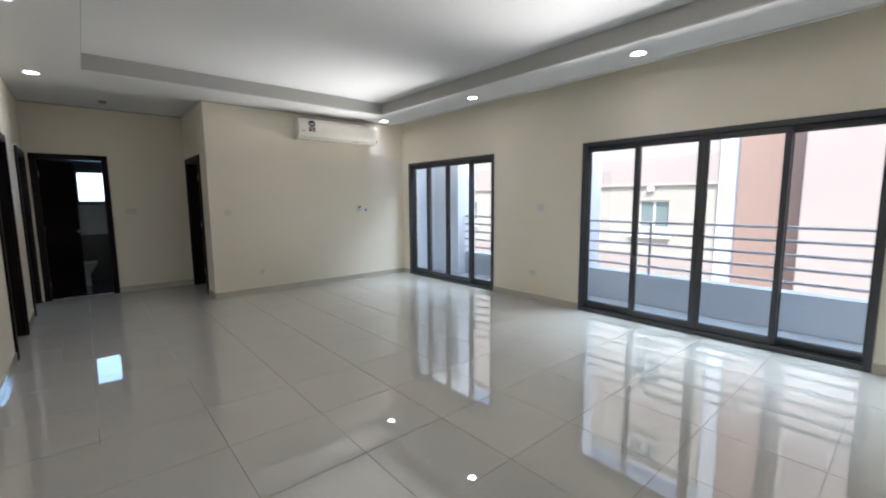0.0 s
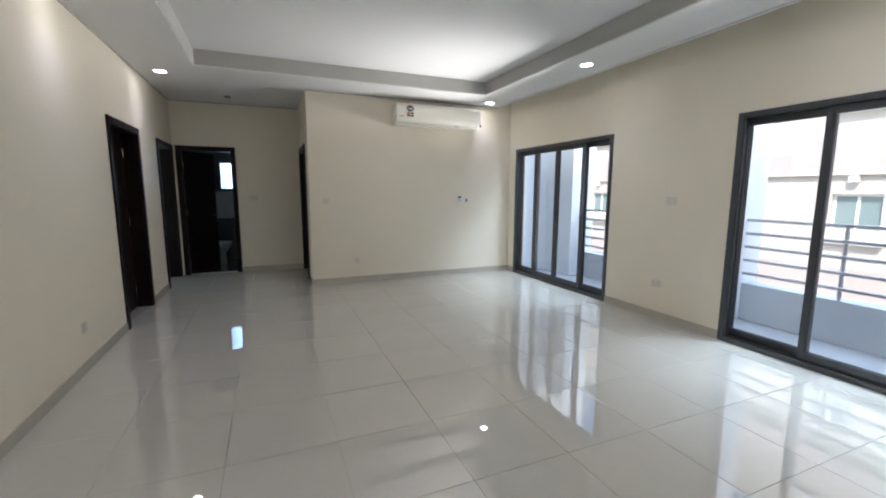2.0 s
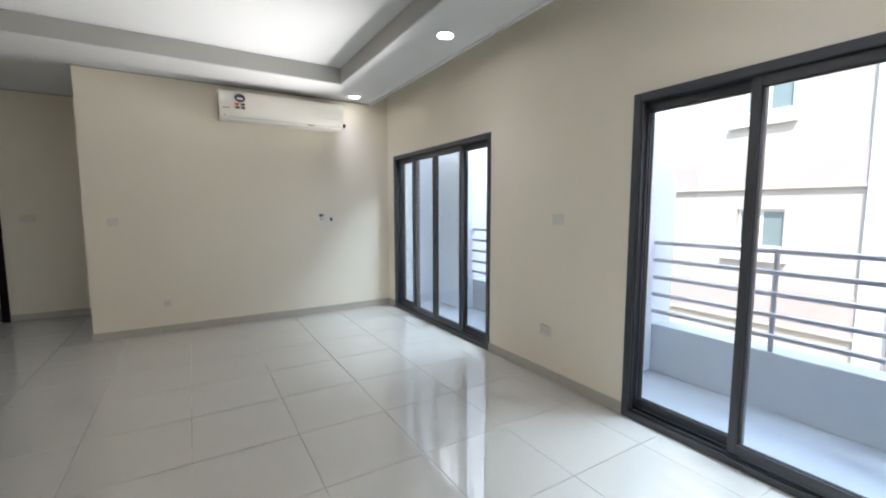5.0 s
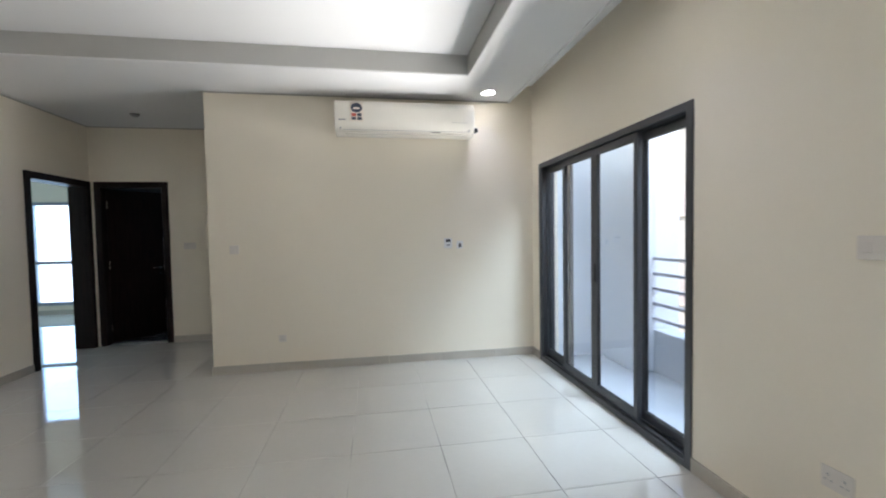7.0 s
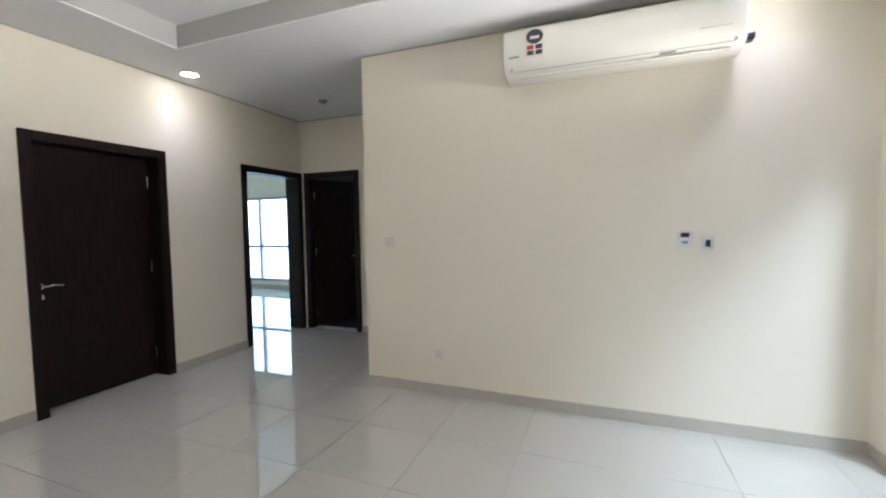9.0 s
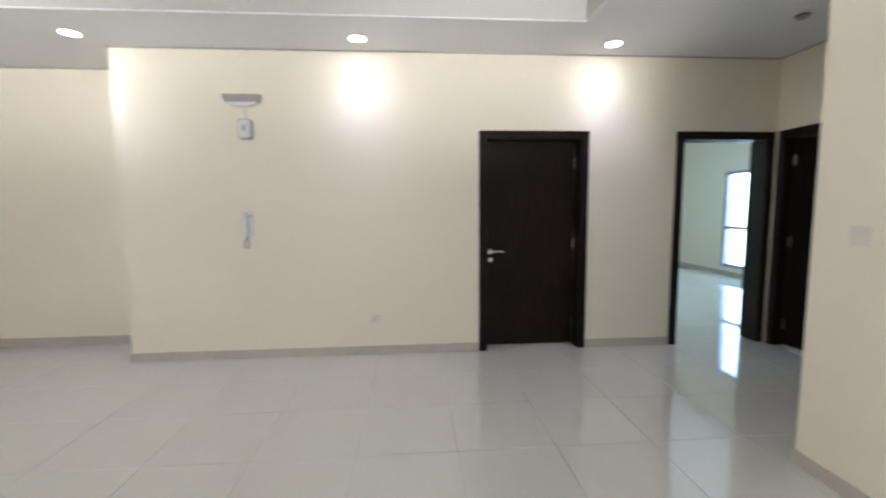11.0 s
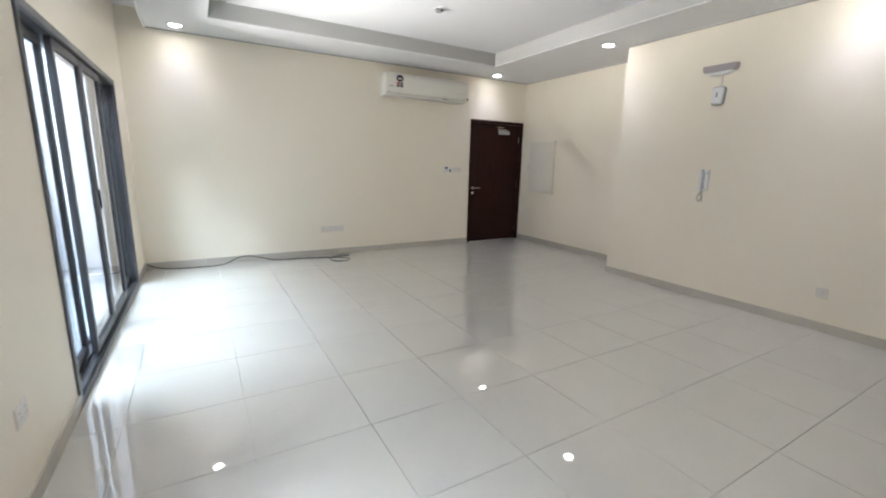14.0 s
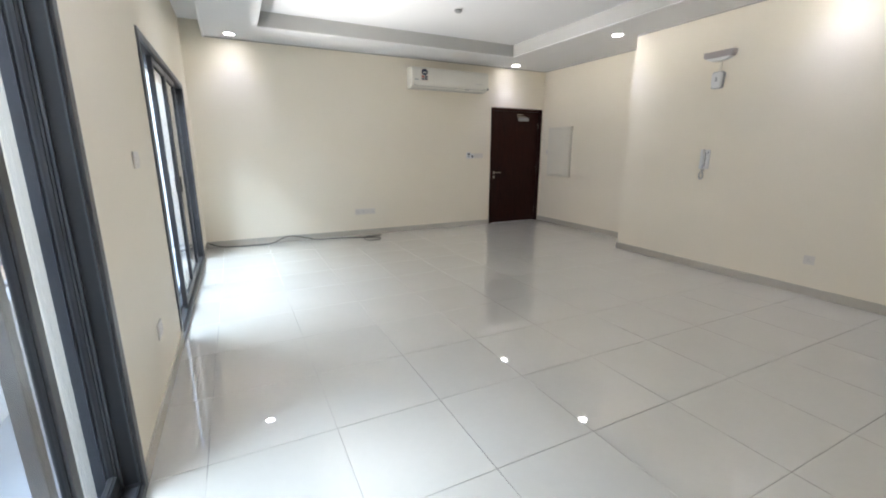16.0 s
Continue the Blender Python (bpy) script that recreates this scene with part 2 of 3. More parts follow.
# ---- large structure ----
hole = lambda d, h=DH: (d[0] + 0.03, d[1] - 0.03, 0, h - 0.03)
wall("wall_east", "y", SY - 0.2, 10.3, EX, EX + 0.2, HIGH, [(W1[0] + 0.02, W1[1] - 0.02, 0, WH - 0.02), (W2[0] + 0.02, W2[1] - 0.02, 0, WH - 0.02)], M_WALL, "cream painted wall with two wide window openings")
wall("wall_north", "x", BX, EX, NY, NY + 0.2, HIGH, [], M_WALL, "cream painted wall below the ceiling border")
wall("wall_block", "y", NY + 0.2, CY, BX, BX + 0.2, HIGH, [hole(DE)], M_WALL, "cream painted corridor side wall")
wall("wall_corridor", "x", WX - 0.2, BX + 0.2, CY, CY + 0.15, HIGH, [hole(DB)], M_WALL, "cream painted corridor end wall")
wall("wall_west", "y", JY, CY, WX - 0.2, WX, HIGH, [hole(D1), (D2[0] + 0.03, CY, 0, DH - 0.03)], M_WALL, "cream painted wall with two door openings")
wall("wall_jog", "x", JX - 0.2, WX - 0.2, JY, JY + 0.2, HIGH, [], M_WALL, "cream painted return wall of the entry recess")
wall("wall_entry", "y", SY - 0.2, JY, JX - 0.2, JX, HIGH, [], M_WALL, "cream painted wall of the entry recess")
wall("wall_south", "x", JX, EX, SY - 0.2, SY, HIGH, [hole(EN)], M_WALL, "cream painted wall around the entrance door")
structure("floor", boxes((-7.2, EX, SY - 0.2, 11.2, -0.12, -0.004)), M_GROUT, "grout bed under polished floor tiles", "floor")
structure("ceiling", boxes((-7.2, EX + 0.2, SY - 0.2, 11.4, TOP, TOP + 0.2)), M_CEIL, "matt white painted ceiling", "ceiling")
structure("ceiling_border", boxes((JX, TX0, SY, CY, SOF, TOP - 0.001), (TX1, PX, SY, NY, SOF, TOP - 0.001), (TX0, TX1, SY, TY0, SOF, TOP - 0.001), (TX0, TX1, TY1, NY, SOF, TOP - 0.001), (TX0, BX, NY, CY, SOF, TOP - 0.001)), M_CEIL, "lowered white plasterboard ceiling border", "ceiling")


def ring(x0, x1, y0, y1, t, z0, z1):
    """A closed rectangular band, t thick inwards."""
    bm = bmesh.new()
    loops = []
    for o in (0.0, t):
        for z in (z0, z1):
            loops.append([bm.verts.new(c) for c in ((x0 + o, y0 + o, z), (x1 - o, y0 + o, z), (x1 - o, y1 - o, z), (x0 + o, y1 - o, z))])
    for a, b in ((0, 1), (1, 3), (3, 2), (2, 0)):
        for i in range(4):
            k = (i + 1) % 4
            bm.faces.new((loops[a][i], loops[a][k], loops[b][k], loops[b][i]))
    return bm


# thin ring lining the tray's sides, greyer than the ceiling
structure("ceiling_band", ring(TX0, TX1, TY0, TY1, 0.006, SOF + 0.012, TOP - 0.001), M_TRAY, "grey band round the raised ceiling", "ceiling")
# bedroom beyond the open door
RX, RY = -6.4, 11.1
wall("wall_bedroom_north", "x", RX - 0.2, 0.0, RY, RY + 0.2, HIGH, [(-4.70, -1.70, 0.17, 2.10)], M_WALL, "cream painted bedroom wall with a wide window")
wall("wall_bedroom_west", "y", 6.6, RY, RX - 0.2, RX, HIGH, [], M_WALL, "cream painted bedroom wall")
wall("wall_bedroom_south", "x", RX, WX - 0.2, 6.6, 6.8, HIGH, [], M_WALL, "cream painted bedroom wall")
wall("wall_bedroom_east", "y", CY + 0.15, RY, WX - 0.2, WX - 0.08, HIGH, [], M_WALL, "cream painted bedroom wall")
# bathroom beyond the corridor
BY = 9.85
BWIN = (-0.05, 0.55, 1.40, 2.02)
wall("wall_bath_north", "x", WX - 0.08, 1.4, BY, BY + 0.2, HIGH, [BWIN], M_BTILE, "dark tiled bathroom wall with a small window")
wall("wall_bath_east", "y", CY + 0.15, BY, 1.2, 1.4, HIGH, [], M_BTILE, "dark tiled bathroom wall")
wall("wall_bath_west", "y", CY + 0.15, BY, WX - 0.076, WX - 0.03, HIGH, [], M_BTILE, "dark tiled bathroom wall")
structure("floor_bath", boxes((WX - 0.03, 1.2, CY + 0.15, BY, -0.003, 0.006)), M_BTILE, "dark grey bathroom floor tiles", "floor")
# unlit room behind the block
wall("wall_block_north", "x", BX + 0.2, EX, 10.1, 10.3, HIGH, [], M_WALL, "added cream wall closing a room behind a door")
wall("wall_block_west", "y", CY + 0.15, 10.1, BX + 0.05, BX + 0.2, HIGH, [], M_WALL, "added cream wall closing a room behind a door")

# unseen walls and slabs added behind the shut doors, against outdoor light leaking in
wall("light_stop_side_west", "y", JY + 0.2, 6.6, -2.9, -2.7, HIGH, [], M_WALL, "added cream wall closing a room behind a door")
wall("light_stop_side_south", "x", -2.9, JX - 0.2, JY, JY + 0.2, HIGH, [], M_WALL, "added cream wall closing a room behind a door")
wall("light_stop_entrance_south", "x", -1.9, 1.0, -2.4, -2.2, HIGH, [], M_WALL, "added cream wall blocking light behind the entrance door")
wall("light_stop_entrance_west", "y", -2.2, SY - 0.2, -1.9, -1.7, HIGH, [], M_WALL, "added cream wall blocking light behind the entrance door")
wall("light_stop_entrance_east", "y", -2.2, SY - 0.2, 0.8, 1.0, HIGH, [], M_WALL, "added cream wall blocking light behind the entrance door")
structure("light_stop_entrance_floor", boxes((-1.9, 1.0, -2.4, SY - 0.2, -0.12, -0.004)), M_GROUT, "added floor slab blocking light behind the entrance door", "floor")
structure("light_stop_entrance_ceiling", boxes((-1.9, 1.0, -2.4, SY - 0.2, HIGH, HIGH + 0.15)), M_CEIL, "added white slab blocking light behind the entrance door", "ceiling")

# baseboards: pieces end to end, proud of the walls
BH, BT = 0.084, 0.012


def baseboard(name, axis, a0, a1, t, side):
    """Row of tile lengths along a wall face at t; side +1 or -1 points into the room."""
    ob = thing(name, "grey-beige porcelain baseboard along the cream wall", "baseboard", kind="structure")
    at, i = a0, 0
    while at < a1 - 0.01:
        to = min(a1, at + 0.59)
        lo, hi = sorted((t, t + side * BT))
        d = (at + 0.001, to - 0.001, lo, hi, 0.001, BH) if axis == "x" else (lo, hi, at + 0.001, to - 0.001, 0.001, BH)
        part("skirting_tile", boxes(d), M_BASE, ob)
        at = to
    return ob


baseboard("baseboard_east", "y", SY, W1[0], EX, -1)
baseboard("baseboard_east_middle", "y", W1[1], W2[0], EX, -1)
baseboard("baseboard_east_end", "y", W2[1], NY, EX, -1)
baseboard("baseboard_north", "x", BX, EX - BT, NY, -1)
baseboard("baseboard_block", "y", NY - BT, DE[0], BX, -1)
baseboard("baseboard_corridor", "x", DB[1], BX, CY, -1)
baseboard("baseboard_west_middle", "y", D1[1], D2[0], WX, 1)
baseboard("baseboard_west", "y", JY - BT, D1[0], WX, 1)
baseboard("baseboard_jog", "x", JX + BT, WX, JY, -1)
baseboard("baseboard_entry", "y", SY, JY, JX, 1)
baseboard("baseboard_south", "x", EN[1], EX - BT, SY, 1)
baseboard("baseboard_bedroom", "x", RX, WX - 0.2, RY, -1)
baseboard("baseboard_bedroom_west", "y", 6.8, RY - BT, RX, 1)

# ---- windows and doors ----


def sliding_window(name, m, w, h, label):
    """Four sashes on two tracks in a frame; local x along the wall, y outwards. The two middle sashes run on the inner track."""
    win = thing(name, label, "window", m, kind="structure")
    f, d0, d1 = 0.05, -0.012, 0.15
    part("window_frame", boxes((-w / 2, -w / 2 + f, d0, d1, 0, h), (w / 2 - f, w / 2, d0, d1, 0, h), (-w / 2 + f, w / 2 - f, d0, d1, h - f, h), (-w / 2 + f, w / 2 - f, d0, d1, 0, 0.045), bevel=0.004), M_ALU, win)
    part("track", boxes(*[(-w / 2 + f, w / 2 - f, y, y + 0.006, 0.045, 0.062) for y in (0.0, 0.056, 0.112)]), M_ALUD, win)
    for side in (-1, 1):
        x = side * (w / 2 - f)
        part("jamb_channel", boxes((x - side * 0.003, x, 0.002, 0.114, 0.063, h - f - 0.001)), M_ALUD, win, "black brush-lined channel in the jamb")
        part("jamb_fin", boxes(*[(x - side * 0.014, x - side * 0.0031, y, y + 0.006, 0.063, h - f - 0.001) for y in (0.0, 0.056, 0.112)]), M_ALU, win)
    part("head_channel", boxes((-w / 2 + f + 0.004, w / 2 - f - 0.004, 0.008, 0.110, h - f - 0.004, h - f - 0.0005)), M_ALUD, win)
    span = (w - 2 * f) / 4 + 0.05
    st, end = 0.045, w / 2 - f + 0.034
    for i, (x0, x1, y0) in enumerate(((-end, -span + st, 0.068), (-span, -0.001, 0.012), (0.001, span, 0.012), (span - st, end, 0.068))):
        y1 = y0 + 0.036
        zt = h - f - 0.006
        sash = part("sash", boxes((x0, x0 + st, y0, y1, 0.062, zt), (x1 - st, x1, y0, y1, 0.062, zt), (x0 + st, x1 - st, y0, y1, zt - 0.052, zt), (x0 + st, x1 - st, y0, y1, 0.062, 0.122), bevel=0.003), M_ALU, win)
        a, b, c, d = x0 + st, x1 - st, 0.122, zt - 0.052
        part("gasket", boxes((a, a + 0.006, y0 + 0.008, y1 - 0.008, c, d), (b - 0.006, b, y0 + 0.008, y1 - 0.008, c, d), (a + 0.006, b - 0.006, y0 + 0.008, y1 - 0.008, c, c + 0.006), (a + 0.006, b - 0.006, y0 + 0.008, y1 - 0.008, d - 0.006, d)), M_ALUD, sash)
        pane = part("pane", boxes((a + 0.002, b - 0.002, y0 + 0.015, y0 + 0.020, c + 0.002, d - 0.002)), M_GLASS, sash)
        pane.visible_shadow = False
        if i == 2:
            part("pull_handle", boxes((x0 + 0.012, x0 + 0.034, y0 - 0.012, y0, 0.98, 1.13), bevel=0.005), M_DARKPL, sash, "black recessed pull handle")
    return win


def lever(parent, x, y, z, way, mat):
    """Lever handle on a round rose, keyhole plate below; way +1 points the grip to +x."""
    bm = bmesh.new()
    cyl(bm, (x, y, z), (x, y - 0.008, z), 0.026, seg=24)
    cyl(bm, (x, y - 0.008, z), (x, y - 0.05, z), 0.010, seg=12)
    h = part("handle", bm, mat, parent, "brushed nickel lever handle", True)
    tube("grip", [(x, y - 0.05, z), (x + way * 0.03, y - 0.056, z + 0.002), (x + way * 0.09, y - 0.052, z + 0.004), (x + way * 0.13, y - 0.045, z - 0.004)], 0.0085, mat, h)
    bm = bmesh.new()
    cyl(bm, (x, y, z - 0.085), (x, y - 0.007, z - 0.085), 0.024, seg=24)
    k = part("keyhole_rose", bm, mat, parent, "", True)
    part("keyhole", boxes((x - 0.003, x + 0.003, y - 0.0085, y - 0.0065, z - 0.097, z - 0.078)), M_DARKPL, k)


def doorway(name, m, w, label, wood_mat, depth=0.2, leaf=None, h=DH, closer=False, handle_side=-1, cas=CAS):
    """Casing, jamb and, where it shows, a leaf turned by leaf degrees about its hinge opposite handle_side; local x along the wall, y into it."""
    door = thing(name, label, "door", m, kind="structure")
    part("casing", boxes((-w / 2, -w / 2 + cas, -0.02, 0.0, 0.001, h), (w / 2 - cas, w / 2, -0.02, 0.0, 0.001, h), (-w / 2 + cas, w / 2 - cas, -0.02, 0.0, h - cas, h), bevel=0.004), wood_mat, door)
    part("jamb", boxes((-w / 2 + 0.031, -w / 2 + cas, 0.001, depth, 0.001, h - 0.031), (w / 2 - cas, w / 2 - 0.031, 0.001, depth, 0.001, h - 0.031), (-w / 2 + cas, w / 2 - cas, 0.001, depth, h - cas, h - 0.031), bevel=0.002), wood_mat, door)
    if leaf is not None:
        lw, lh, th = w - 2 * cas - 0.006, h - cas - 0.003, 0.042
        hinge = -handle_side
        y0 = depth - th - 0.01 if not closer else 0.035
        px = hinge * lw / 2
        turn = Matrix.Translation((px, y0, 0)) @ Matrix.Rotation(radians(leaf) * -hinge, 4, "Z") @ Matrix.Translation((-px, -y0, 0))
        bm = boxes((-lw / 2, lw / 2, y0, y0 + th, 0.008, lh), bevel=0.003)
        lf = part("door_leaf", bm, wood_mat, door)
        lf.matrix_local = turn
        lever(lf, handle_side * (lw / 2 - 0.06), y0, 0.975, -handle_side, M_CHROME)
        for z in (0.22, 1.05, 1.85):
            bm = bmesh.new()
            cyl(bm, (hinge * (lw / 2 + 0.001), y0 - 0.004, z - 0.05), (hinge * (lw / 2 + 0.001), y0 - 0.004, z + 0.05), 0.008, seg=10)
            part("hinge", bm, M_CHROME, lf, "nickel hinge", True)
        if closer:
            c = part("door_closer", boxes((hinge * 0.16 - 0.11, hinge * 0.16 + 0.11, y0 - 0.055, y0, lh - 0.17, lh - 0.11), bevel=0.008), M_GREYPL, lf, "grey door closer")
            part("closer_arm", boxes((hinge * 0.16 - 0.16, hinge * 0.16 + 0.06, y0 - 0.04, y0 - 0.022, lh - 0.10, lh - 0.085), (hinge * 0.16 - 0.16, hinge * 0.16 - 0.02, y0 - 0.04, y0 - 0.022, lh - 0.06, lh - 0.045), bevel=0.003), M_CHROME, c)
    return door


mid = lambda d: (d[0] + d[1]) / 2
wid = lambda d: d[1] - d[0]
sliding_window("window_1", pose(EX, mid(W1), 0, 0, 0, -90), wid(W1), WH, "wide dark grey aluminium sliding balcony window, closed")
sliding_window("window_2", pose(EX, mid(W2), 0, 0, 0, -90), wid(W2), WH, "dark grey aluminium sliding balcony window beside the corner, closed")
doorway("door_1", pose(WX, mid(D1), 0, 0, 0, 90), wid(D1), "closed dark brown wooden door in a wide casing", M_WOOD, leaf=0, handle_side=-1)
doorway("door_2", pose(WX, mid(D2), 0, 0, 0, 90), wid(D2), "open doorway with a dark brown wooden casing", M_WOOD)
doorway("door_3", pose(mid(DB), CY, 0, 0, 0, 0), wid(DB), "dark brown wooden bathroom door standing ajar", M_WOOD, depth=0.15, leaf=57, handle_side=1)
doorway("door_4", pose(BX, mid(DE), 0, 0, 0, -90), wid(DE), "dark brown wooden door opened into an unlit room", M_WOOD, leaf=88, handle_side=1)
doorway("door_5", pose(mid(EN), SY, 0, 0, 0, 180), wid(EN), "closed red-brown wooden entrance door with a closer", M_WOODR, leaf=0, closer=True, handle_side=-1, h=2.155, cas=0.05)


def casement_grid(name, m, w, h, mullions, transom, label, metal=None):
    """Fixed lights between mullions at the given places along the window, over a transom if there is one."""
    win = thing(name, label, "window", m, kind="structure")
    f, metal = 0.06, metal or M_ALU
    part("window_frame", boxes((-w / 2, -w / 2 + f, 0.02, 0.1, 0, h), (w / 2 - f, w / 2, 0.02, 0.1, 0, h), (-w / 2 + f, w / 2 - f, 0.02, 0.1, h - f, h), (-w / 2 + f, w / 2 - f, 0.02, 0.1, 0, f), bevel=0.004), metal, win)
    xs = [-w / 2 + f, *mullions, w / 2 - f]
    cols = len(xs) - 1
    for x in xs[1:-1]:
        part("mullion", boxes((x - 0.03, x + 0.03, 0.025, 0.095, f, h - f)), metal, win)
    rows = [(f, h - f)] if not transom else [(f, transom - 0.03), (transom + 0.03, h - f)]
    for i in range(cols):
        a, b = xs[i] + (0.03 if i else 0), xs[i + 1] - (0.03 if i < cols - 1 else 0)
        if transom:
            part("transom", boxes((a, b, 0.03, 0.09, transom - 0.03, transom + 0.03)), metal, win)
        for z0, z1 in rows:
            p = part("pane", boxes((a, b, 0.055, 0.060, z0, z1)), M_GLASSB, win)
            p.visible_shadow = False
    return win


casement_grid("window_3", pose(-3.20, RY, 0.17), 3.0, 1.93, (-0.88, 0.03, 0.94), 0.80, "grey aluminium bedroom window with a low transom", M_ALU_GLARE)
casement_grid("window_4", pose(mid(BWIN[:2]), BY, BWIN[2]), wid(BWIN[:2]), BWIN[3] - BWIN[2], (), 0, "small bright bathroom window in a dark frame")

# ---- balcony ----
RAILX, PARX = 5.82, 5.90
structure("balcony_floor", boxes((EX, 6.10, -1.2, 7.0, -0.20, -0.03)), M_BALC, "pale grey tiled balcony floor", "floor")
structure("balcony_parapet", boxes((PARX - 0.08, PARX + 0.12, -1.2, 7.0, -0.029, 0.40), bevel=0.01), M_PARAPET, "low rendered balcony kerb, shade put into its blue-grey colour", "parapet")
structure("balcony_wall_north", boxes((EX + 0.2, 6.10, 6.72, 6.95, -0.029, 3.25)), M_RENDER, "pale blue-white rendered balcony end wall")
structure("balcony_wall_south", boxes((EX + 0.2, 6.10, -1.2, -1.0, -0.029, 3.25)), M_RENDER, "pale blue-white rendered balcony end wall")
for nm, a, b in (("balcony_pier_north", 6.02, 6.718), ("balcony_pier_middle", 3.30, 4.05)):
    structure(nm, boxes((5.62, 6.098, a, b, -0.028, 3.25), bevel=0.008), M_RENDER, "pale blue-white rendered balcony pier", "pier")


def railing(name, y0, y1, posts):
    r = thing(name, "grey painted metal balcony railing with five bars", "railing", pose(RAILX, 0, 0.40))
    for z in (0.115, 0.265, 0.415, 0.565, 0.715):
        part("rail", boxes((-0.02, 0.02, y0, y1, z - 0.016, z + 0.016), bevel=0.007), M_RAIL, r)
    for y in posts:
        bm = bmesh.new()
        cyl(bm, (0.026, y, 0.0), (0.026, y, 0.735), 0.017, seg=12)
        part("post", bm, M_RAIL, r, "", True)
    return r


railing("balcony_railing", -1.0, 3.30, (-0.30, 2.43))
railing("balcony_railing", 4.05, 6.02, (5.0,))

# ---- outside ----
structure("ground", boxes((-400, 400, -400, 400, -8.2, -8.0)), M_SAND, "sandy ground far below the balcony", "ground")
FX = 13.3


def building():
    b = thing("apartment_building", "cream and pink rendered apartment building opposite the balcony", "building", pose(FX, 0, -8.0))
    wins = []
    for k in range(-2, 3):
        for yc in (5.48, 9.4, 13.5):
            wins.append((yc - 0.46, yc + 0.46, 8.0 + 0.52 + 3.0 * k, 8.0 + 1.38 + 3.0 * k))
    ys = sorted({3.75, 18.0, *[w[0] for w in wins], *[w[1] for w in wins]})
    zs = sorted({0.0, 15.2, *[w[2] for w in wins], *[w[3] for w in wins]})
    bm = bmesh.new()
    for ya, yb in zip(ys, ys[1:]):
        for za, zb in zip(zs, zs[1:]):
            if not any(w[0] <= ya and yb <= w[1] and w[2] <= za and zb <= w[3] for w in wins):
                box(bm, 0, 0.25, ya, yb, za, zb)
    part("wall", bm, M_FACADE, b)
    part("wall", boxes((0.3, 8, 3.3, 18, 0, 15.2)), M_RENDER, b)
    part("pilaster", boxes((-0.12, 0.3, 3.28, 3.75, 0, 15.4), bevel=0.02), M_RENDER, b, "white pilaster")
    part("tower", boxes((-0.25, 8, 1.9, 3.28, 0, 15.8), bevel=0.03), M_PINK_SHADE, b, "reddish rendered recess wall, shade put into its colour")
    part("tower", boxes((-0.75, 8, -12.0, 1.9, 0, 15.8), bevel=0.03), M_PINK, b, "pink rendered tower wall")
    for k in range(-2, 3):
        z = 8.0 + 1.87 + 3.0 * (k - 0)
        if z < 14.6:
            part("band", boxes((-0.05, 0.0, 3.75, 18, z, z + 0.8), bevel=0.006), M_PINK, b, "pink render band")
            part("ledge", boxes((-0.09, 0.0, 3.75, 18, z - 0.06, z), bevel=0.01), M_FACADE, b)
    part("parapet_cap", boxes((-0.1, 0.4, 3.75, 18, 15.2, 15.35), bevel=0.02), M_RENDER, b)
    for w in wins:
        wy, wz = (w[0] + w[1]) / 2, w[2]
        fr = part("window", boxes((0.10, 0.16, w[0], w[0] + 0.05, w[2], w[3]), (0.10, 0.16, w[1] - 0.05, w[1], w[2], w[3]), (0.10, 0.16, wy - 0.03, wy + 0.03, w[2] + 0.05, w[3] - 0.05), (0.10, 0.16, w[0] + 0.05, w[1] - 0.05, w[2], w[2] + 0.05), (0.10, 0.16, w[0] + 0.05, w[1] - 0.05, w[3] - 0.05, w[3])), M_WHITEF, b, "white framed sliding window")
        part("pane", boxes((0.125, 0.135, w[0] + 0.05, wy - 0.03, w[2] + 0.05, w[3] - 0.05)), M_WINB, fr)
        part("pane", boxes((0.12, 0.13, wy + 0.03, w[1] - 0.05, w[2] + 0.05, w[3] - 0.05)), M_WINB, fr)
        part("sill", boxes((-0.13, 0.1, w[0] - 0.1, w[1] + 0.25, w[2] - 0.30, w[2] - 0.22), bevel=0.01), M_RENDER, b)
        part("vent_box", boxes((-0.12, 0.0, wy - 0.02, wy + 0.16, w[3] + 0.27, w[3] + 0.42), bevel=0.01), M_WHITEF, b)
    return b


building()

# ---- lamps ----


def downlight(x, y):
    d = thing("ceiling_downlight", "round recessed white LED downlight, lit", "downlight", pose(x, y, SOF), group="downlights along the ceiling border")
    bm = bmesh.new()
    bmesh.ops.create_cone(bm, cap_ends=False, segments=32, radius1=0.082, radius2=0.062, depth=0.010, matrix=Matrix.Translation((0, 0, -0.005)))
    bmesh.ops.create_cone(bm, cap_ends=False, segments=32, radius1=0.062, radius2=0.060, depth=0.008, matrix=Matrix.Translation((0, 0, -0.004)))
    part("trim_ring", bm, M_WHITEF, d, "", True)
    bm = bmesh.new()
    bmesh.ops.create_cone(bm, cap_ends=True, segments=32, radius1=0.061, radius2=0.061, depth=0.003, matrix=Matrix.Translation((0, 0, -0.0035)))
    part("diffuser", bm, M_LED, d, "glowing white diffuser")
    return d


for x in (-0.26, 4.27):
    for y in (-0.23, 1.98, 4.27, 6.51):
        downlight(x, y)
        lamp = new("downlight_beam", bpy.data.lights.new("downlight_beam", "AREA"))
        lamp.data.energy, lamp.data.color = LAMP_WATTS, LAMP_COLOR
        lamp.data.shape, lamp.data.size, lamp.data.spread = "DISK", 0.09, radians(100)
        lamp.matrix_world = look((x, y, SOF - 0.02), (x, y, 0))
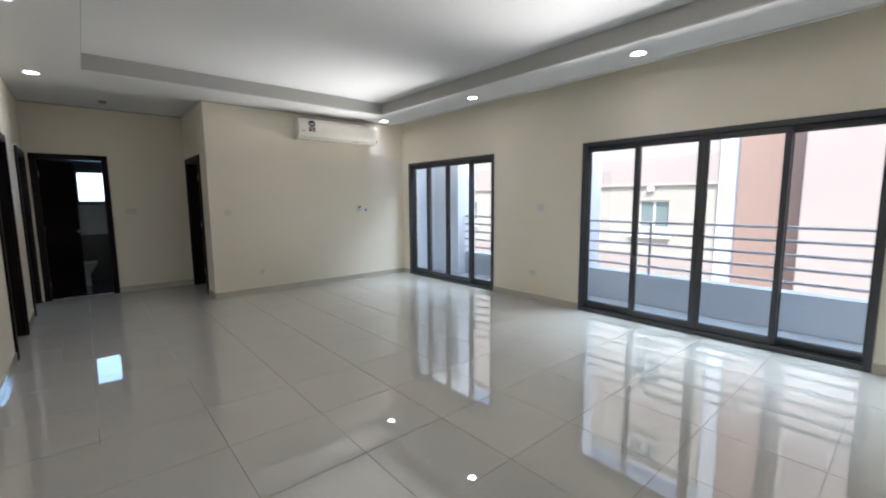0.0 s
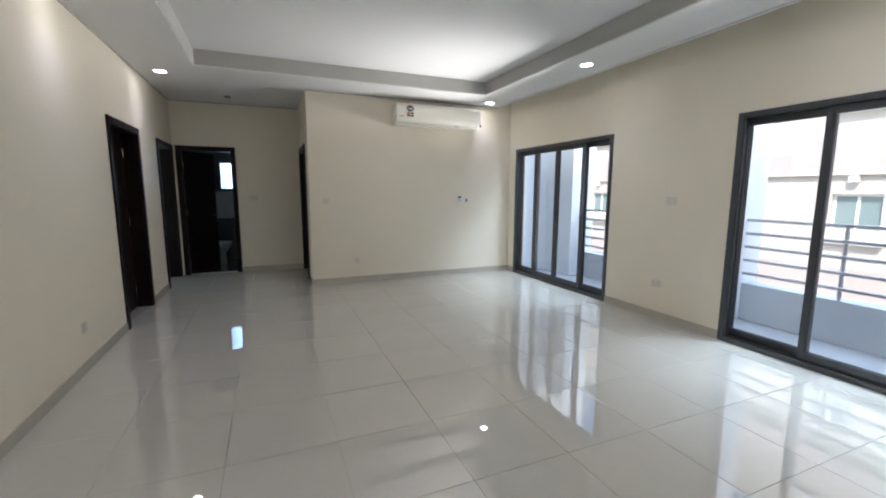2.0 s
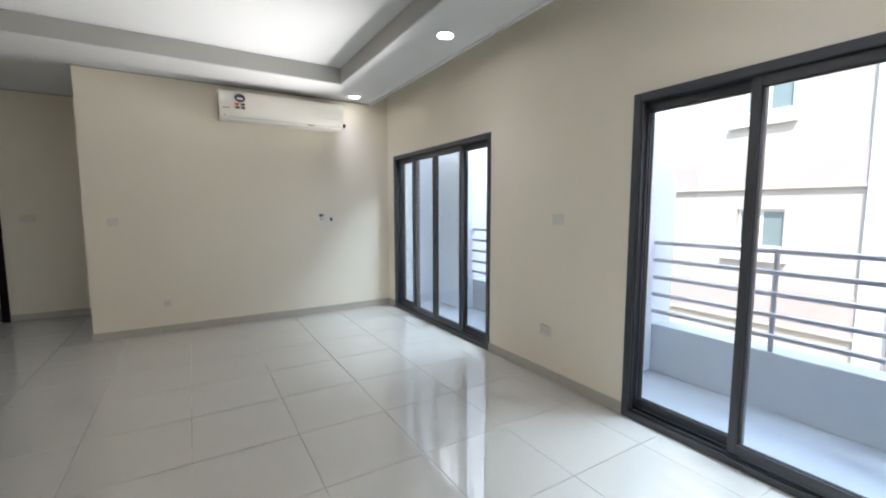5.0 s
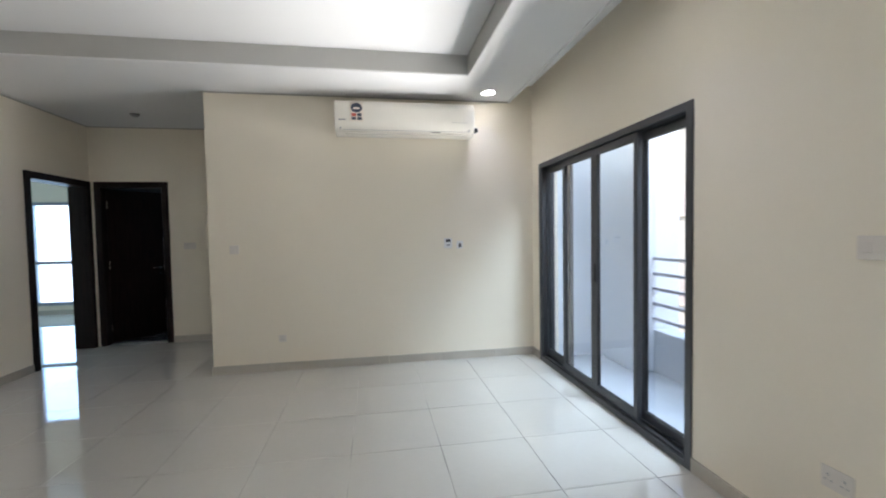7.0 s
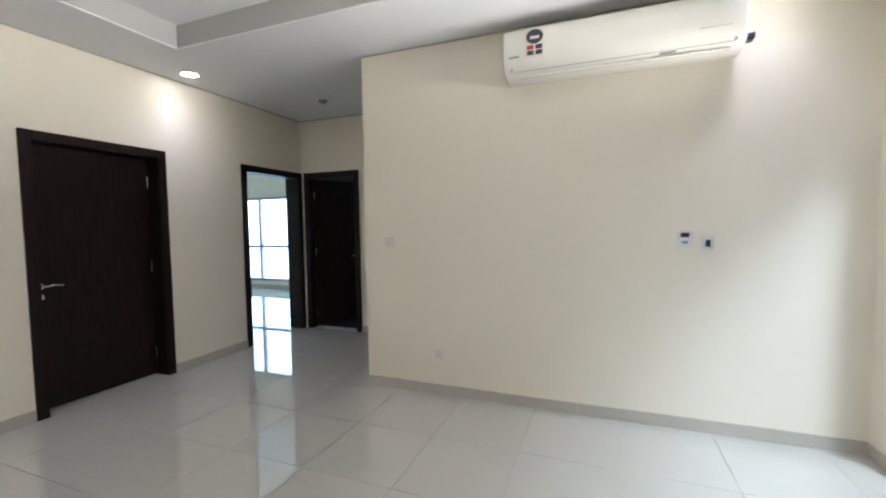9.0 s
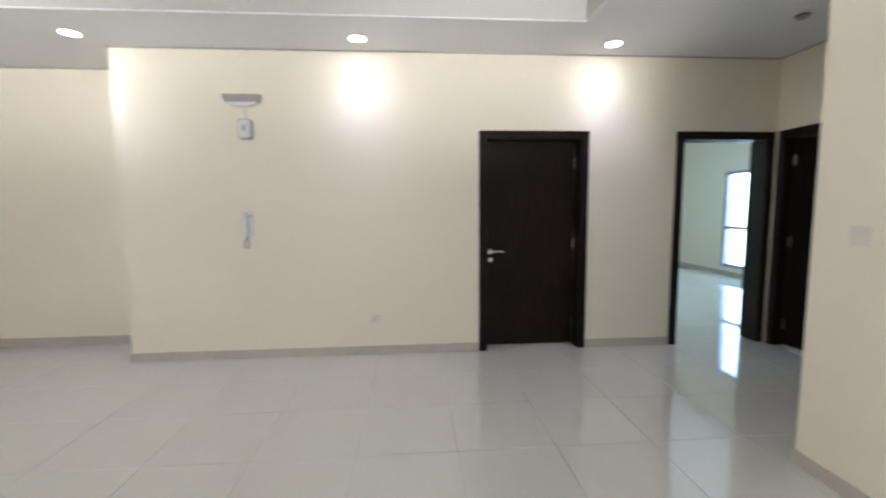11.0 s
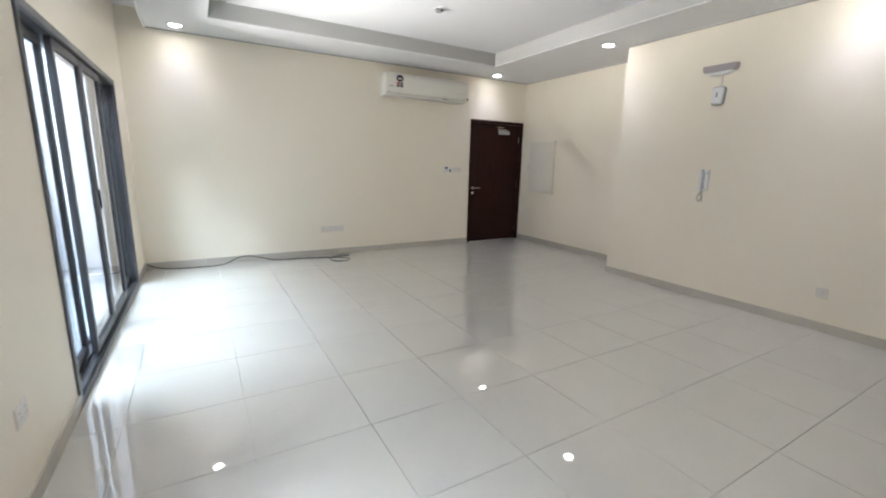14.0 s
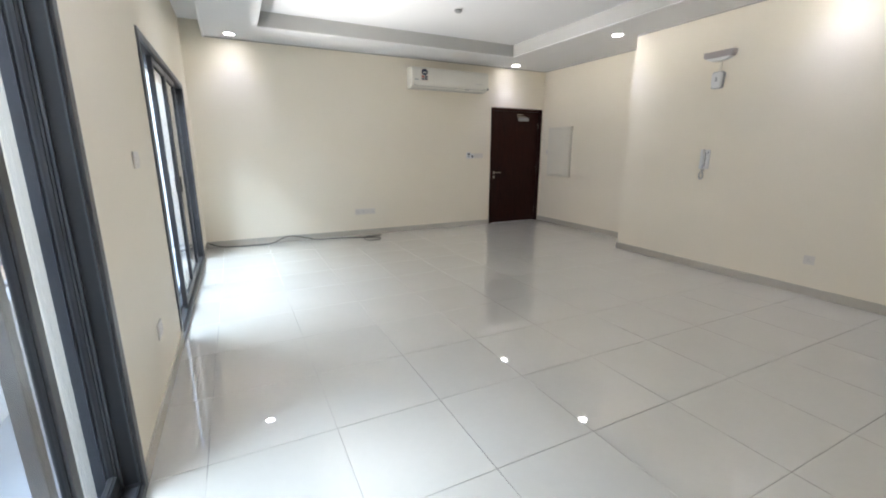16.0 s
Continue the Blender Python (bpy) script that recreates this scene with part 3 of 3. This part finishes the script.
# daylight in the bedroom window's opening
lamp = new("bedroom_daylight", bpy.data.lights.new("bedroom_daylight", "AREA"))
lamp.data.energy, lamp.data.color, lamp.data.shape = 18.0, (0.52, 0.78, 1.0), "RECTANGLE"
lamp.data.size, lamp.data.size_y = 2.9, 1.83
lamp.matrix_world = look((-3.20, RY + 0.15, 1.135), (-3.20, RY - 3, 1.135))

# daylight in the bathroom window's opening
lamp = new("bathroom_daylight", bpy.data.lights.new("bathroom_daylight", "AREA"))
lamp.data.energy, lamp.data.color, lamp.data.shape = 0.8, (0.45, 0.72, 1.0), "RECTANGLE"
lamp.data.size, lamp.data.size_y = BWIN[1] - BWIN[0] - 0.1, BWIN[3] - BWIN[2] - 0.1
lamp.matrix_world = look(((BWIN[0] + BWIN[1]) / 2, BY + 0.12, (BWIN[2] + BWIN[3]) / 2), ((BWIN[0] + BWIN[1]) / 2, BY - 2, (BWIN[2] + BWIN[3]) / 2))

# thin dark strips paint the shadow line where walls meet the ceiling border
def bead(name, *dims):
    structure(name, boxes(*dims), M_SHADOW_LINE, "thin brown-grey strip painted for the shadow line below the ceiling border", "trim")


bead("shadow_line_west", (WX, WX + 0.004, JY, CY, SOF - 0.014, SOF - 0.001))
bead("shadow_line_north", (BX, PX, NY - 0.004, NY, SOF - 0.014, SOF - 0.001))
bead("shadow_line_south", (JX, PX, SY, SY + 0.004, SOF - 0.014, SOF - 0.001))
bead("shadow_line_entry", (JX, JX + 0.004, SY + 0.004, JY, SOF - 0.014, SOF - 0.001))
bead("shadow_line_corridor", (WX + 0.004, BX, CY - 0.004, CY, SOF - 0.014, SOF - 0.001))
structure("trim_curtain_slot", boxes((PX - 0.012, PX + 0.012, SY, NY, SOF - 0.016, SOF + 0.004), bevel=0.003), M_CEIL, "white edge bead along the curtain slot", "trim")

# ---- things on the walls and floor ----


def air_conditioner(m, label):
    """Wall split unit: local x along the wall, y out from the wall to the room, z up from its base."""
    ac = thing("air_conditioner", label, "air conditioner", m @ Matrix.Diagonal((1, 1, 0.85, 1)), group="wall air conditioners")
    w, h, d = 1.42, 0.37, 0.24
    prof = [(0, 0.0), (d * 0.62, 0.0), (d * 0.86, 0.03), (d * 0.96, 0.08), (d, 0.16), (d * 0.985, 0.28), (d * 0.93, 0.345), (d * 0.84, h), (0, h)]
    bm = bmesh.new()
    a = [bm.verts.new((-w / 2, y, z)) for y, z in prof]
    b = [bm.verts.new((w / 2, y, z)) for y, z in prof]
    n = len(prof)
    for i in range(n):
        bm.faces.new((a[i], a[(i + 1) % n], b[(i + 1) % n], b[i]))
    bm.faces.new(a)
    bm.faces.new(b[::-1])
    bmesh.ops.bevel(bm, geom=[e for e in bm.edges if abs(e.verts[0].co.x - e.verts[1].co.x) < 1e-6], offset=0.012, segments=3, profile=0.5, affect="EDGES")
    part("body", bm, M_ACBODY, ac, "", True)
    part("louvre", boxes((-w / 2 + 0.07, w / 2 - 0.10, d * 0.60, d * 0.80, -0.004, 0.010), bevel=0.003), M_ACBODY, ac)
    part("panel_seam", boxes((-w / 2 + 0.06, w / 2 - 0.08, 0.2035, 0.2118, 0.033, 0.037)), M_GREYPL, ac)
    for x in (-w / 2 + 0.055, w / 2 - 0.055):
        part("clip", boxes((x - 0.007, x + 0.007, 0.206, 0.222, 0.036, 0.062), bevel=0.003), M_GREYPL, ac)
    part("sensor_window", boxes((-0.35, -0.26, 0.196, 0.2065, 0.020, 0.029), bevel=0.003), M_DARKPL, ac, "small dark receiver window")
    part("intake_grille", boxes(*[(-w / 2 + 0.05, w / 2 - 0.05, y, y + 0.012, h, h + 0.004) for y in (0.03, 0.055, 0.08, 0.105, 0.13, 0.155)]), M_DARKPL, ac)
    c = w / 2 - 0.215
    st = part("sticker", boxes((c - 0.066, c + 0.066, d * 0.985, d + 0.003, 0.122, 0.345)), M_LABEL, ac, "pale energy label sticker")
    bm = bmesh.new()
    bmesh.ops.create_cone(bm, cap_ends=True, segments=24, radius1=0.056, radius2=0.056, depth=0.002, matrix=pose(c, d + 0.004, 0.280, 90))
    part("dial", bm, M_LABELB, st)
    part("dial_window", boxes((c - 0.03, c + 0.03, d + 0.0051, d + 0.006, 0.262, 0.284)), M_LABEL, st)
    for k in (-1, 1):
        for z in (0.140, 0.182):
            part("bar", boxes((c + k * 0.028 - 0.022, c + k * 0.028 + 0.022, d + 0.003, d + 0.004, z, z + 0.034)), M_LABELB if z < 0.17 or k < 0 else M_LABELR, st)
    part("badge", boxes((w / 2 - 0.11, w / 2 - 0.04, d * 0.985, d + 0.001, 0.135, 0.15)), M_GREYPL, ac, "small grey badge")
    part("badge", boxes((-w / 2 + 0.08, -w / 2 + 0.24, d * 0.985, d + 0.001, 0.135, 0.141)), M_LIGHTGREY, ac, "small grey badge")
    part("pipe_stub", boxes((-w / 2 - 0.055, -w / 2 + 0.004, 0.09, 0.17, 0.05, 0.105), bevel=0.014), M_DARKPL, ac, "black pipe insulation stub")
    return ac


air_conditioner(pose(3.42, NY - 0.002, 2.424, 0, 0, 180), "white wall-mounted split air conditioner near the balcony corner")
air_conditioner(pose(1.00, SY + 0.002, 2.368, 0, 0, 0), "white wall-mounted split air conditioner beside the entrance door")


def plate(name, m, w, h, label, category, gangs=1, rocker=True, mat=None):
    """Wall plate: local x along the wall, y out into the room, z up, origin at its middle on the wall."""
    mat = mat or M_PLATE
    p = thing(name, label, category, m)
    part("cover_plate", boxes((-w / 2, w / 2, 0.0005, 0.009, -h / 2, h / 2), bevel=0.003), mat, p)
    g = w / gangs
    for i in range(gangs):
        c = -w / 2 + g * (i + 0.5)
        if rocker:
            part("rocker", boxes((c - min(g * 0.32, 0.016), c + min(g * 0.32, 0.016), 0.009, 0.013, -0.018, 0.018), bevel=0.002), mat, p)
        else:
            s = part("socket_face", boxes((c - 0.022, c + 0.022, 0.009, 0.0105, -0.026, 0.026), bevel=0.0005), mat, p)
            part("pin_hole", boxes((c - 0.003, c + 0.003, 0.0104, 0.0112, 0.008, 0.018)), M_GREYPL, s)
            part("pin_hole", boxes((c - 0.014, c - 0.007, 0.0104, 0.0112, -0.012, -0.007)), M_GREYPL, s)
            part("pin_hole", boxes((c + 0.007, c + 0.014, 0.0104, 0.0112, -0.012, -0.007)), M_GREYPL, s)
    return p


on_n = lambda x, z, y=NY: pose(x, y, z, 0, 0, 180)
on_s = lambda x, z: pose(x, SY, z)
on_e = lambda y, z: pose(EX, y, z, 0, 0, 90)
on_w = lambda y, z, x=WX: pose(x, y, z, 0, 0, -90)
plate("wall_switch", on_n(1.668, 1.270), 0.088, 0.088, "square white light switch on the cream wall", "switch")
plate("wall_socket", on_n(2.107, 0.338), 0.074, 0.074, "square white wall socket above the baseboard", "socket", rocker=False)
plate("wall_switch", on_n(0.63, 1.29, CY), 0.15, 0.088, "wide white switch plate beside the bathroom door", "switch", 2)
plate("wall_switch", on_e(3.51, 1.325), 0.118, 0.088, "grey-white double light switch between the balcony windows", "switch", 2)
plate("wall_socket", on_e(3.62, 0.40), 0.118, 0.088, "grey-white double wall socket between the balcony windows", "socket", 2, rocker=False)
plate("wall_socket", on_w(4.34, 0.35), 0.09, 0.086, "small white wall socket low on the cream wall", "socket", 1, rocker=False)
plate("wall_socket", on_s(2.49, 0.39), 0.34, 0.09, "long white four-gang socket strip above the cable", "socket", 4, rocker=False)
plate("wall_switch", on_s(0.32, 1.29), 0.19, 0.085, "white switch strip beside the entrance door", "switch", 3)
plate("wall_switch", on_w(-0.30, 1.36, JX), 0.088, 0.088, "white switch beside the fuse board", "switch")


def thermostat(m, label):
    t = thing("thermostat", label, "thermostat", m)
    part("cover", boxes((-0.045, 0.045, 0.0005, 0.02, -0.055, 0.055), bevel=0.005), M_PLASTIC, t)
    part("display", boxes((-0.025, 0.025, 0.02, 0.0215, 0.012, 0.042)), M_DARKPL, t, "dark display")
    part("button", boxes((-0.018, 0.018, 0.02, 0.0225, -0.03, -0.012), bevel=0.002), M_GREYPL, t)
    return t


def isolator(m):
    t = thing("isolator_switch", "small white isolator switch with a black rocker", "switch", m)
    part("cover", boxes((-0.035, 0.035, 0.0005, 0.012, -0.042, 0.042), bevel=0.004), M_PLASTIC, t)
    part("rocker", boxes((-0.014, 0.014, 0.012, 0.018, -0.03, 0.016), bevel=0.003), M_DARKPL, t, "black rocker")


thermostat(on_n(3.868, 1.292), "white thermostat with dark display below the air conditioner")
isolator(on_n(4.00, 1.272))
thermostat(on_s(0.53, 1.295), "white thermostat with dark display near the entrance door")
isolator(on_s(0.455, 1.285))


def intercom(m):
    t = thing("intercom_handset", "white wall intercom handset with a coiled cord", "intercom", m)
    part("base", boxes((-0.040, 0.042, 0.0005, 0.022, -0.11, 0.11), bevel=0.006), M_PLASTIC, t)
    part("button", boxes((-0.030, -0.020, 0.022, 0.026, 0.065, 0.085), bevel=0.002), M_GREYPL, t)
    # raised strip whose colour stands for the shade between base and handset
    part("gap_shade", boxes((-0.003, 0.005, 0.0222, 0.026, -0.085, 0.08)), M_BULKHEAD, t, "mauve-grey strip painted for the shaded gap beside the handset")
    bm = boxes((0.008, 0.046, 0.030, 0.052, -0.10, 0.10), (0.008, 0.046, 0.0225, 0.058, 0.06, 0.112), (0.008, 0.046, 0.0225, 0.058, -0.112, -0.06), bevel=0.008)
    part("handset", bm, M_PLASTIC, t, "white plastic handset")
    pts = [(0.02, 0.03, -0.112), (0.018, 0.03, -0.14)]
    for i in range(13):
        a = math.pi / 2 + i * math.pi * 2 / 12
        pts.append((0.022 + 0.022 * math.cos(a), 0.028 + 0.004 * (i % 2), -0.185 + 0.038 * math.sin(a)))
    pts.append((0.0, 0.02, -0.115))
    tube("coiled_cord", pts, 0.0085, M_LIGHTGREY, t, 5, 2)
    return t


intercom(on_w(3.20, 1.285))


def prism(outline, y0, y1, taper=1.0):
    """Outline in the wall's plane (x, z), drawn out from y0 to y1 into the room."""
    bm = bmesh.new()
    lo = [bm.verts.new((x, y0, z)) for x, z in outline]
    hi = [bm.verts.new((x * taper, y1, z * taper)) for x, z in outline]
    for i in range(len(outline)):
        k = (i + 1) % len(outline)
        bm.faces.new((lo[i], lo[k], hi[k], hi[i]))
    bm.faces.new(lo[::-1])
    bm.faces.new(hi)
    bmesh.ops.recalc_face_normals(bm, faces=bm.faces[:])
    return bm


def emergency_light(m):
    t = thing("emergency_light", "mauve-grey emergency bulkhead light with a white lens", "emergency light", m)
    part("housing", prism([(-0.165, 0.045), (-0.160, 0.0), (-0.145, -0.022), (0.145, -0.022), (0.160, 0.0), (0.165, 0.045)], 0.0005, 0.068, 0.96), M_BULKHEAD, t)
    arc = [(0.13 * math.cos(math.pi + math.pi * k / 16), -0.0225 + 0.034 * math.sin(math.pi + math.pi * k / 16)) for k in range(17)]
    part("lens", prism(arc, 0.006, 0.060, 0.98), M_PLASTIC, t, "white curved lens")
    part("seam", boxes((-0.146, 0.146, 0.066, 0.0685, -0.004, 0.001)), M_GREYPL, t)
    return t


emergency_light(on_w(3.205, 2.395))


def alarm_bell(m):
    t = thing("alarm_sounder", "white rounded alarm box with a dark grey edge", "alarm", m)
    pr = []
    for cx, cz, a0 in ((0.030, 0.045, 0), (-0.030, 0.045, 90), (-0.035, -0.075, 180), (0.035, -0.075, 270)):
        rad = 0.035 if cz > 0 else 0.022
        pr += [(cx + rad * math.cos(radians(a0 + 15 * k)), cz + rad * math.sin(radians(a0 + 15 * k))) for k in range(7)]
    part("housing", prism(pr, 0.0005, 0.036), M_GREYPL, t, "dark grey edge")
    part("cover", prism([(x * 0.93, z * 0.95) for x, z in pr], 0.0365, 0.056, 0.9), M_PLASTIC, t, "white cover")
    part("marker", boxes((-0.009, 0.009, 0.0565, 0.058, -0.025, 0.022), bevel=0.002), M_GREYPL, t)
    part("conduit", boxes((-0.014, 0.014, 0.0005, 0.018, 0.085, 0.185), bevel=0.004), M_CREAMPL, t, "short cream conduit")


alarm_bell(on_w(3.215, 2.150))


def fuse_board(m):
    t = thing("fuse_board", "cream flush fuse board with a closed door", "fuse board", m)
    part("trim_frame", boxes((-0.30, -0.27, 0.0005, 0.046, -0.45, 0.45), (0.27, 0.30, 0.0005, 0.046, -0.45, 0.45), (-0.27, 0.27, 0.0005, 0.046, 0.42, 0.45), (-0.27, 0.27, 0.0005, 0.046, -0.45, -0.42), bevel=0.003), M_CREAMPL, t)
    d = part("door", boxes((-0.267, 0.267, 0.0005, 0.052, -0.417, 0.417), bevel=0.004), M_CREAMPL, t)
    part("latch", boxes((-0.245, -0.225, 0.052, 0.058, -0.03, 0.03), bevel=0.003), M_CREAMPL, d)
    return t


fuse_board(on_w(0.05, 1.36, JX))


def smoke_detector(x, y, z, label):
    t = thing("smoke_detector", label, "smoke detector", pose(x, y, z))
    bm = bmesh.new()
    cyl(bm, (0, 0, -0.012), (0, 0, -0.0005), 0.055, 0.06, 28)
    part("base", bm, M_PLASTIC, t, "", True)
    bm = bmesh.new()
    cyl(bm, (0, 0, -0.04), (0, 0, -0.012), 0.034, 0.048, 28)
    cap = part("cap", bm, M_GREYPL, t, "grey sensor cap", True)
    bm = bmesh.new()
    cyl(bm, (0, 0, -0.022), (0, 0, -0.016), 0.0475, 0.0485, 28)
    part("vent_slot", bm, M_DARKPL, cap)
    return t


smoke_detector(1.78, 1.40, TOP, "white round smoke detector with a grey cap on the raised ceiling")
smoke_detector(0.375, 7.66, SOF, "white round smoke detector with a grey cap on the corridor ceiling")

# loose cable on the floor along the entrance wall
cable = thing("loose_cable", "black loose cable lying along the baseboard with one loop", "cable", pose(0, 0, 0.0))
tube("cable", [(4.82, -0.47, 0.07), (4.72, -0.44, 0.03), (4.52, -0.40, 0.008), (4.25, -0.37, 0.007), (3.98, -0.39, 0.012), (3.74, -0.43, 0.09), (3.52, -0.42, 0.055), (3.32, -0.39, 0.009), (3.05, -0.36, 0.007), (2.75, -0.29, 0.007), (2.55, -0.22, 0.007), (2.40, -0.13, 0.008), (2.39, -0.02, 0.008), (2.50, 0.04, 0.008), (2.62, -0.02, 0.008), (2.63, -0.13, 0.010), (2.54, -0.24, 0.018), (2.42, -0.28, 0.008), (2.30, -0.30, 0.007)], 0.0065, M_RUBBER, cable, 10)


def toilet(m):
    t = thing("toilet", "white porcelain toilet on the dark bathroom floor", "toilet", m)
    bm = bmesh.new()
    rings = []
    for z, rx, ry, oy in ((0.0, 0.12, 0.20, 0.37), (0.03, 0.115, 0.19, 0.37), (0.20, 0.11, 0.18, 0.38), (0.28, 0.145, 0.22, 0.40), (0.36, 0.18, 0.25, 0.41), (0.40, 0.185, 0.26, 0.41)):
        rings.append([bm.verts.new((rx * math.cos(a * math.pi / 12), oy + ry * math.sin(a * math.pi / 12), z)) for a in range(24)])
    for p, q in zip(rings, rings[1:]):
        for i in range(24):
            bm.faces.new((p[i], p[(i + 1) % 24], q[(i + 1) % 24], q[i]))
    bm.faces.new(rings[0])
    bm.faces.new(rings[-1][::-1])
    part("bowl", bm, M_PORC, t, "", True)
    bm = bmesh.new()
    bmesh.ops.create_cone(bm, cap_ends=True, segments=28, radius1=0.19, radius2=0.185, depth=0.025, matrix=Matrix.LocRotScale((0, 0.41, 0.414), None, (1, 1.38, 1)))
    part("seat_lid", bm, M_PORC, t, "", True)
    c = part("cistern", boxes((-0.19, 0.19, 0.01, 0.18, 0.38, 0.74), bevel=0.02), M_PORC, t)
    part("cistern_lid", boxes((-0.2, 0.2, 0.005, 0.19, 0.741, 0.77), bevel=0.01), M_PORC, c)


toilet(pose(-0.50, 9.42, 0.006, 0, 0, -90))
structure("bath_tile_band", boxes((WX - 0.02, 1.19, BY - 0.008, BY - 0.003, 0.86, 1.395)), M_LTILE, "light tile band on the bathroom wall", "tile band")

# ---- floor tiles ----
PITCHX, PITCHY, GAP, TOX, TOY = 0.577, 0.589, 0.0028, 4.045, 4.955
floor = bpy.data.objects["floor"]
tile_meshes = {}


def tile(x0, x1, y0, y1):
    w, d = round(x1 - x0, 3), round(y1 - y0, 3)
    if w < 0.02 or d < 0.02:
        return
    if (w, d) not in tile_meshes:
        c = 0.0005
        bm = bmesh.new()
        lo = [bm.verts.new(p) for p in ((0, 0, -0.0039), (w, 0, -0.0039), (w, d, -0.0039), (0, d, -0.0039))]
        mi = [bm.verts.new(p) for p in ((0, 0, -c), (w, 0, -c), (w, d, -c), (0, d, -c))]
        hi = [bm.verts.new(p) for p in ((c, c, 0), (w - c, c, 0), (w - c, d - c, 0), (c, d - c, 0))]
        for i in range(4):
            j = (i + 1) % 4
            bm.faces.new((lo[i], lo[j], mi[j], mi[i]))
            bm.faces.new((mi[i], mi[j], hi[j], hi[i]))
        bm.faces.new(hi)
        tile_meshes[(w, d)] = mesh_of("tile", bm, M_TILE)
    ob = new("tile", tile_meshes[(w, d)])
    ob.parent = floor
    ob.location = (x0, y0, 0)


def lay(ax, bx, ay, by):
    """Tiles on the common grid, cut at the edges of one room."""
    for i in range(math.floor((ax - TOX) / PITCHX), math.ceil((bx - TOX) / PITCHX)):
        for j in range(math.floor((ay - TOY) / PITCHY), math.ceil((by - TOY) / PITCHY)):
            x0, y0 = TOX + i * PITCHX + GAP / 2, TOY + j * PITCHY + GAP / 2
            tile(max(x0, ax), min(x0 + PITCHX - GAP, bx), max(y0, ay), min(y0 + PITCHY - GAP, by))


lay(JX, EX, SY, NY)
lay(WX - 0.2, BX + 0.2, NY, CY)
lay(BX + 0.2, EX, NY + 0.2, 10.1)
lay(RX, WX - 0.2, 6.8, RY)
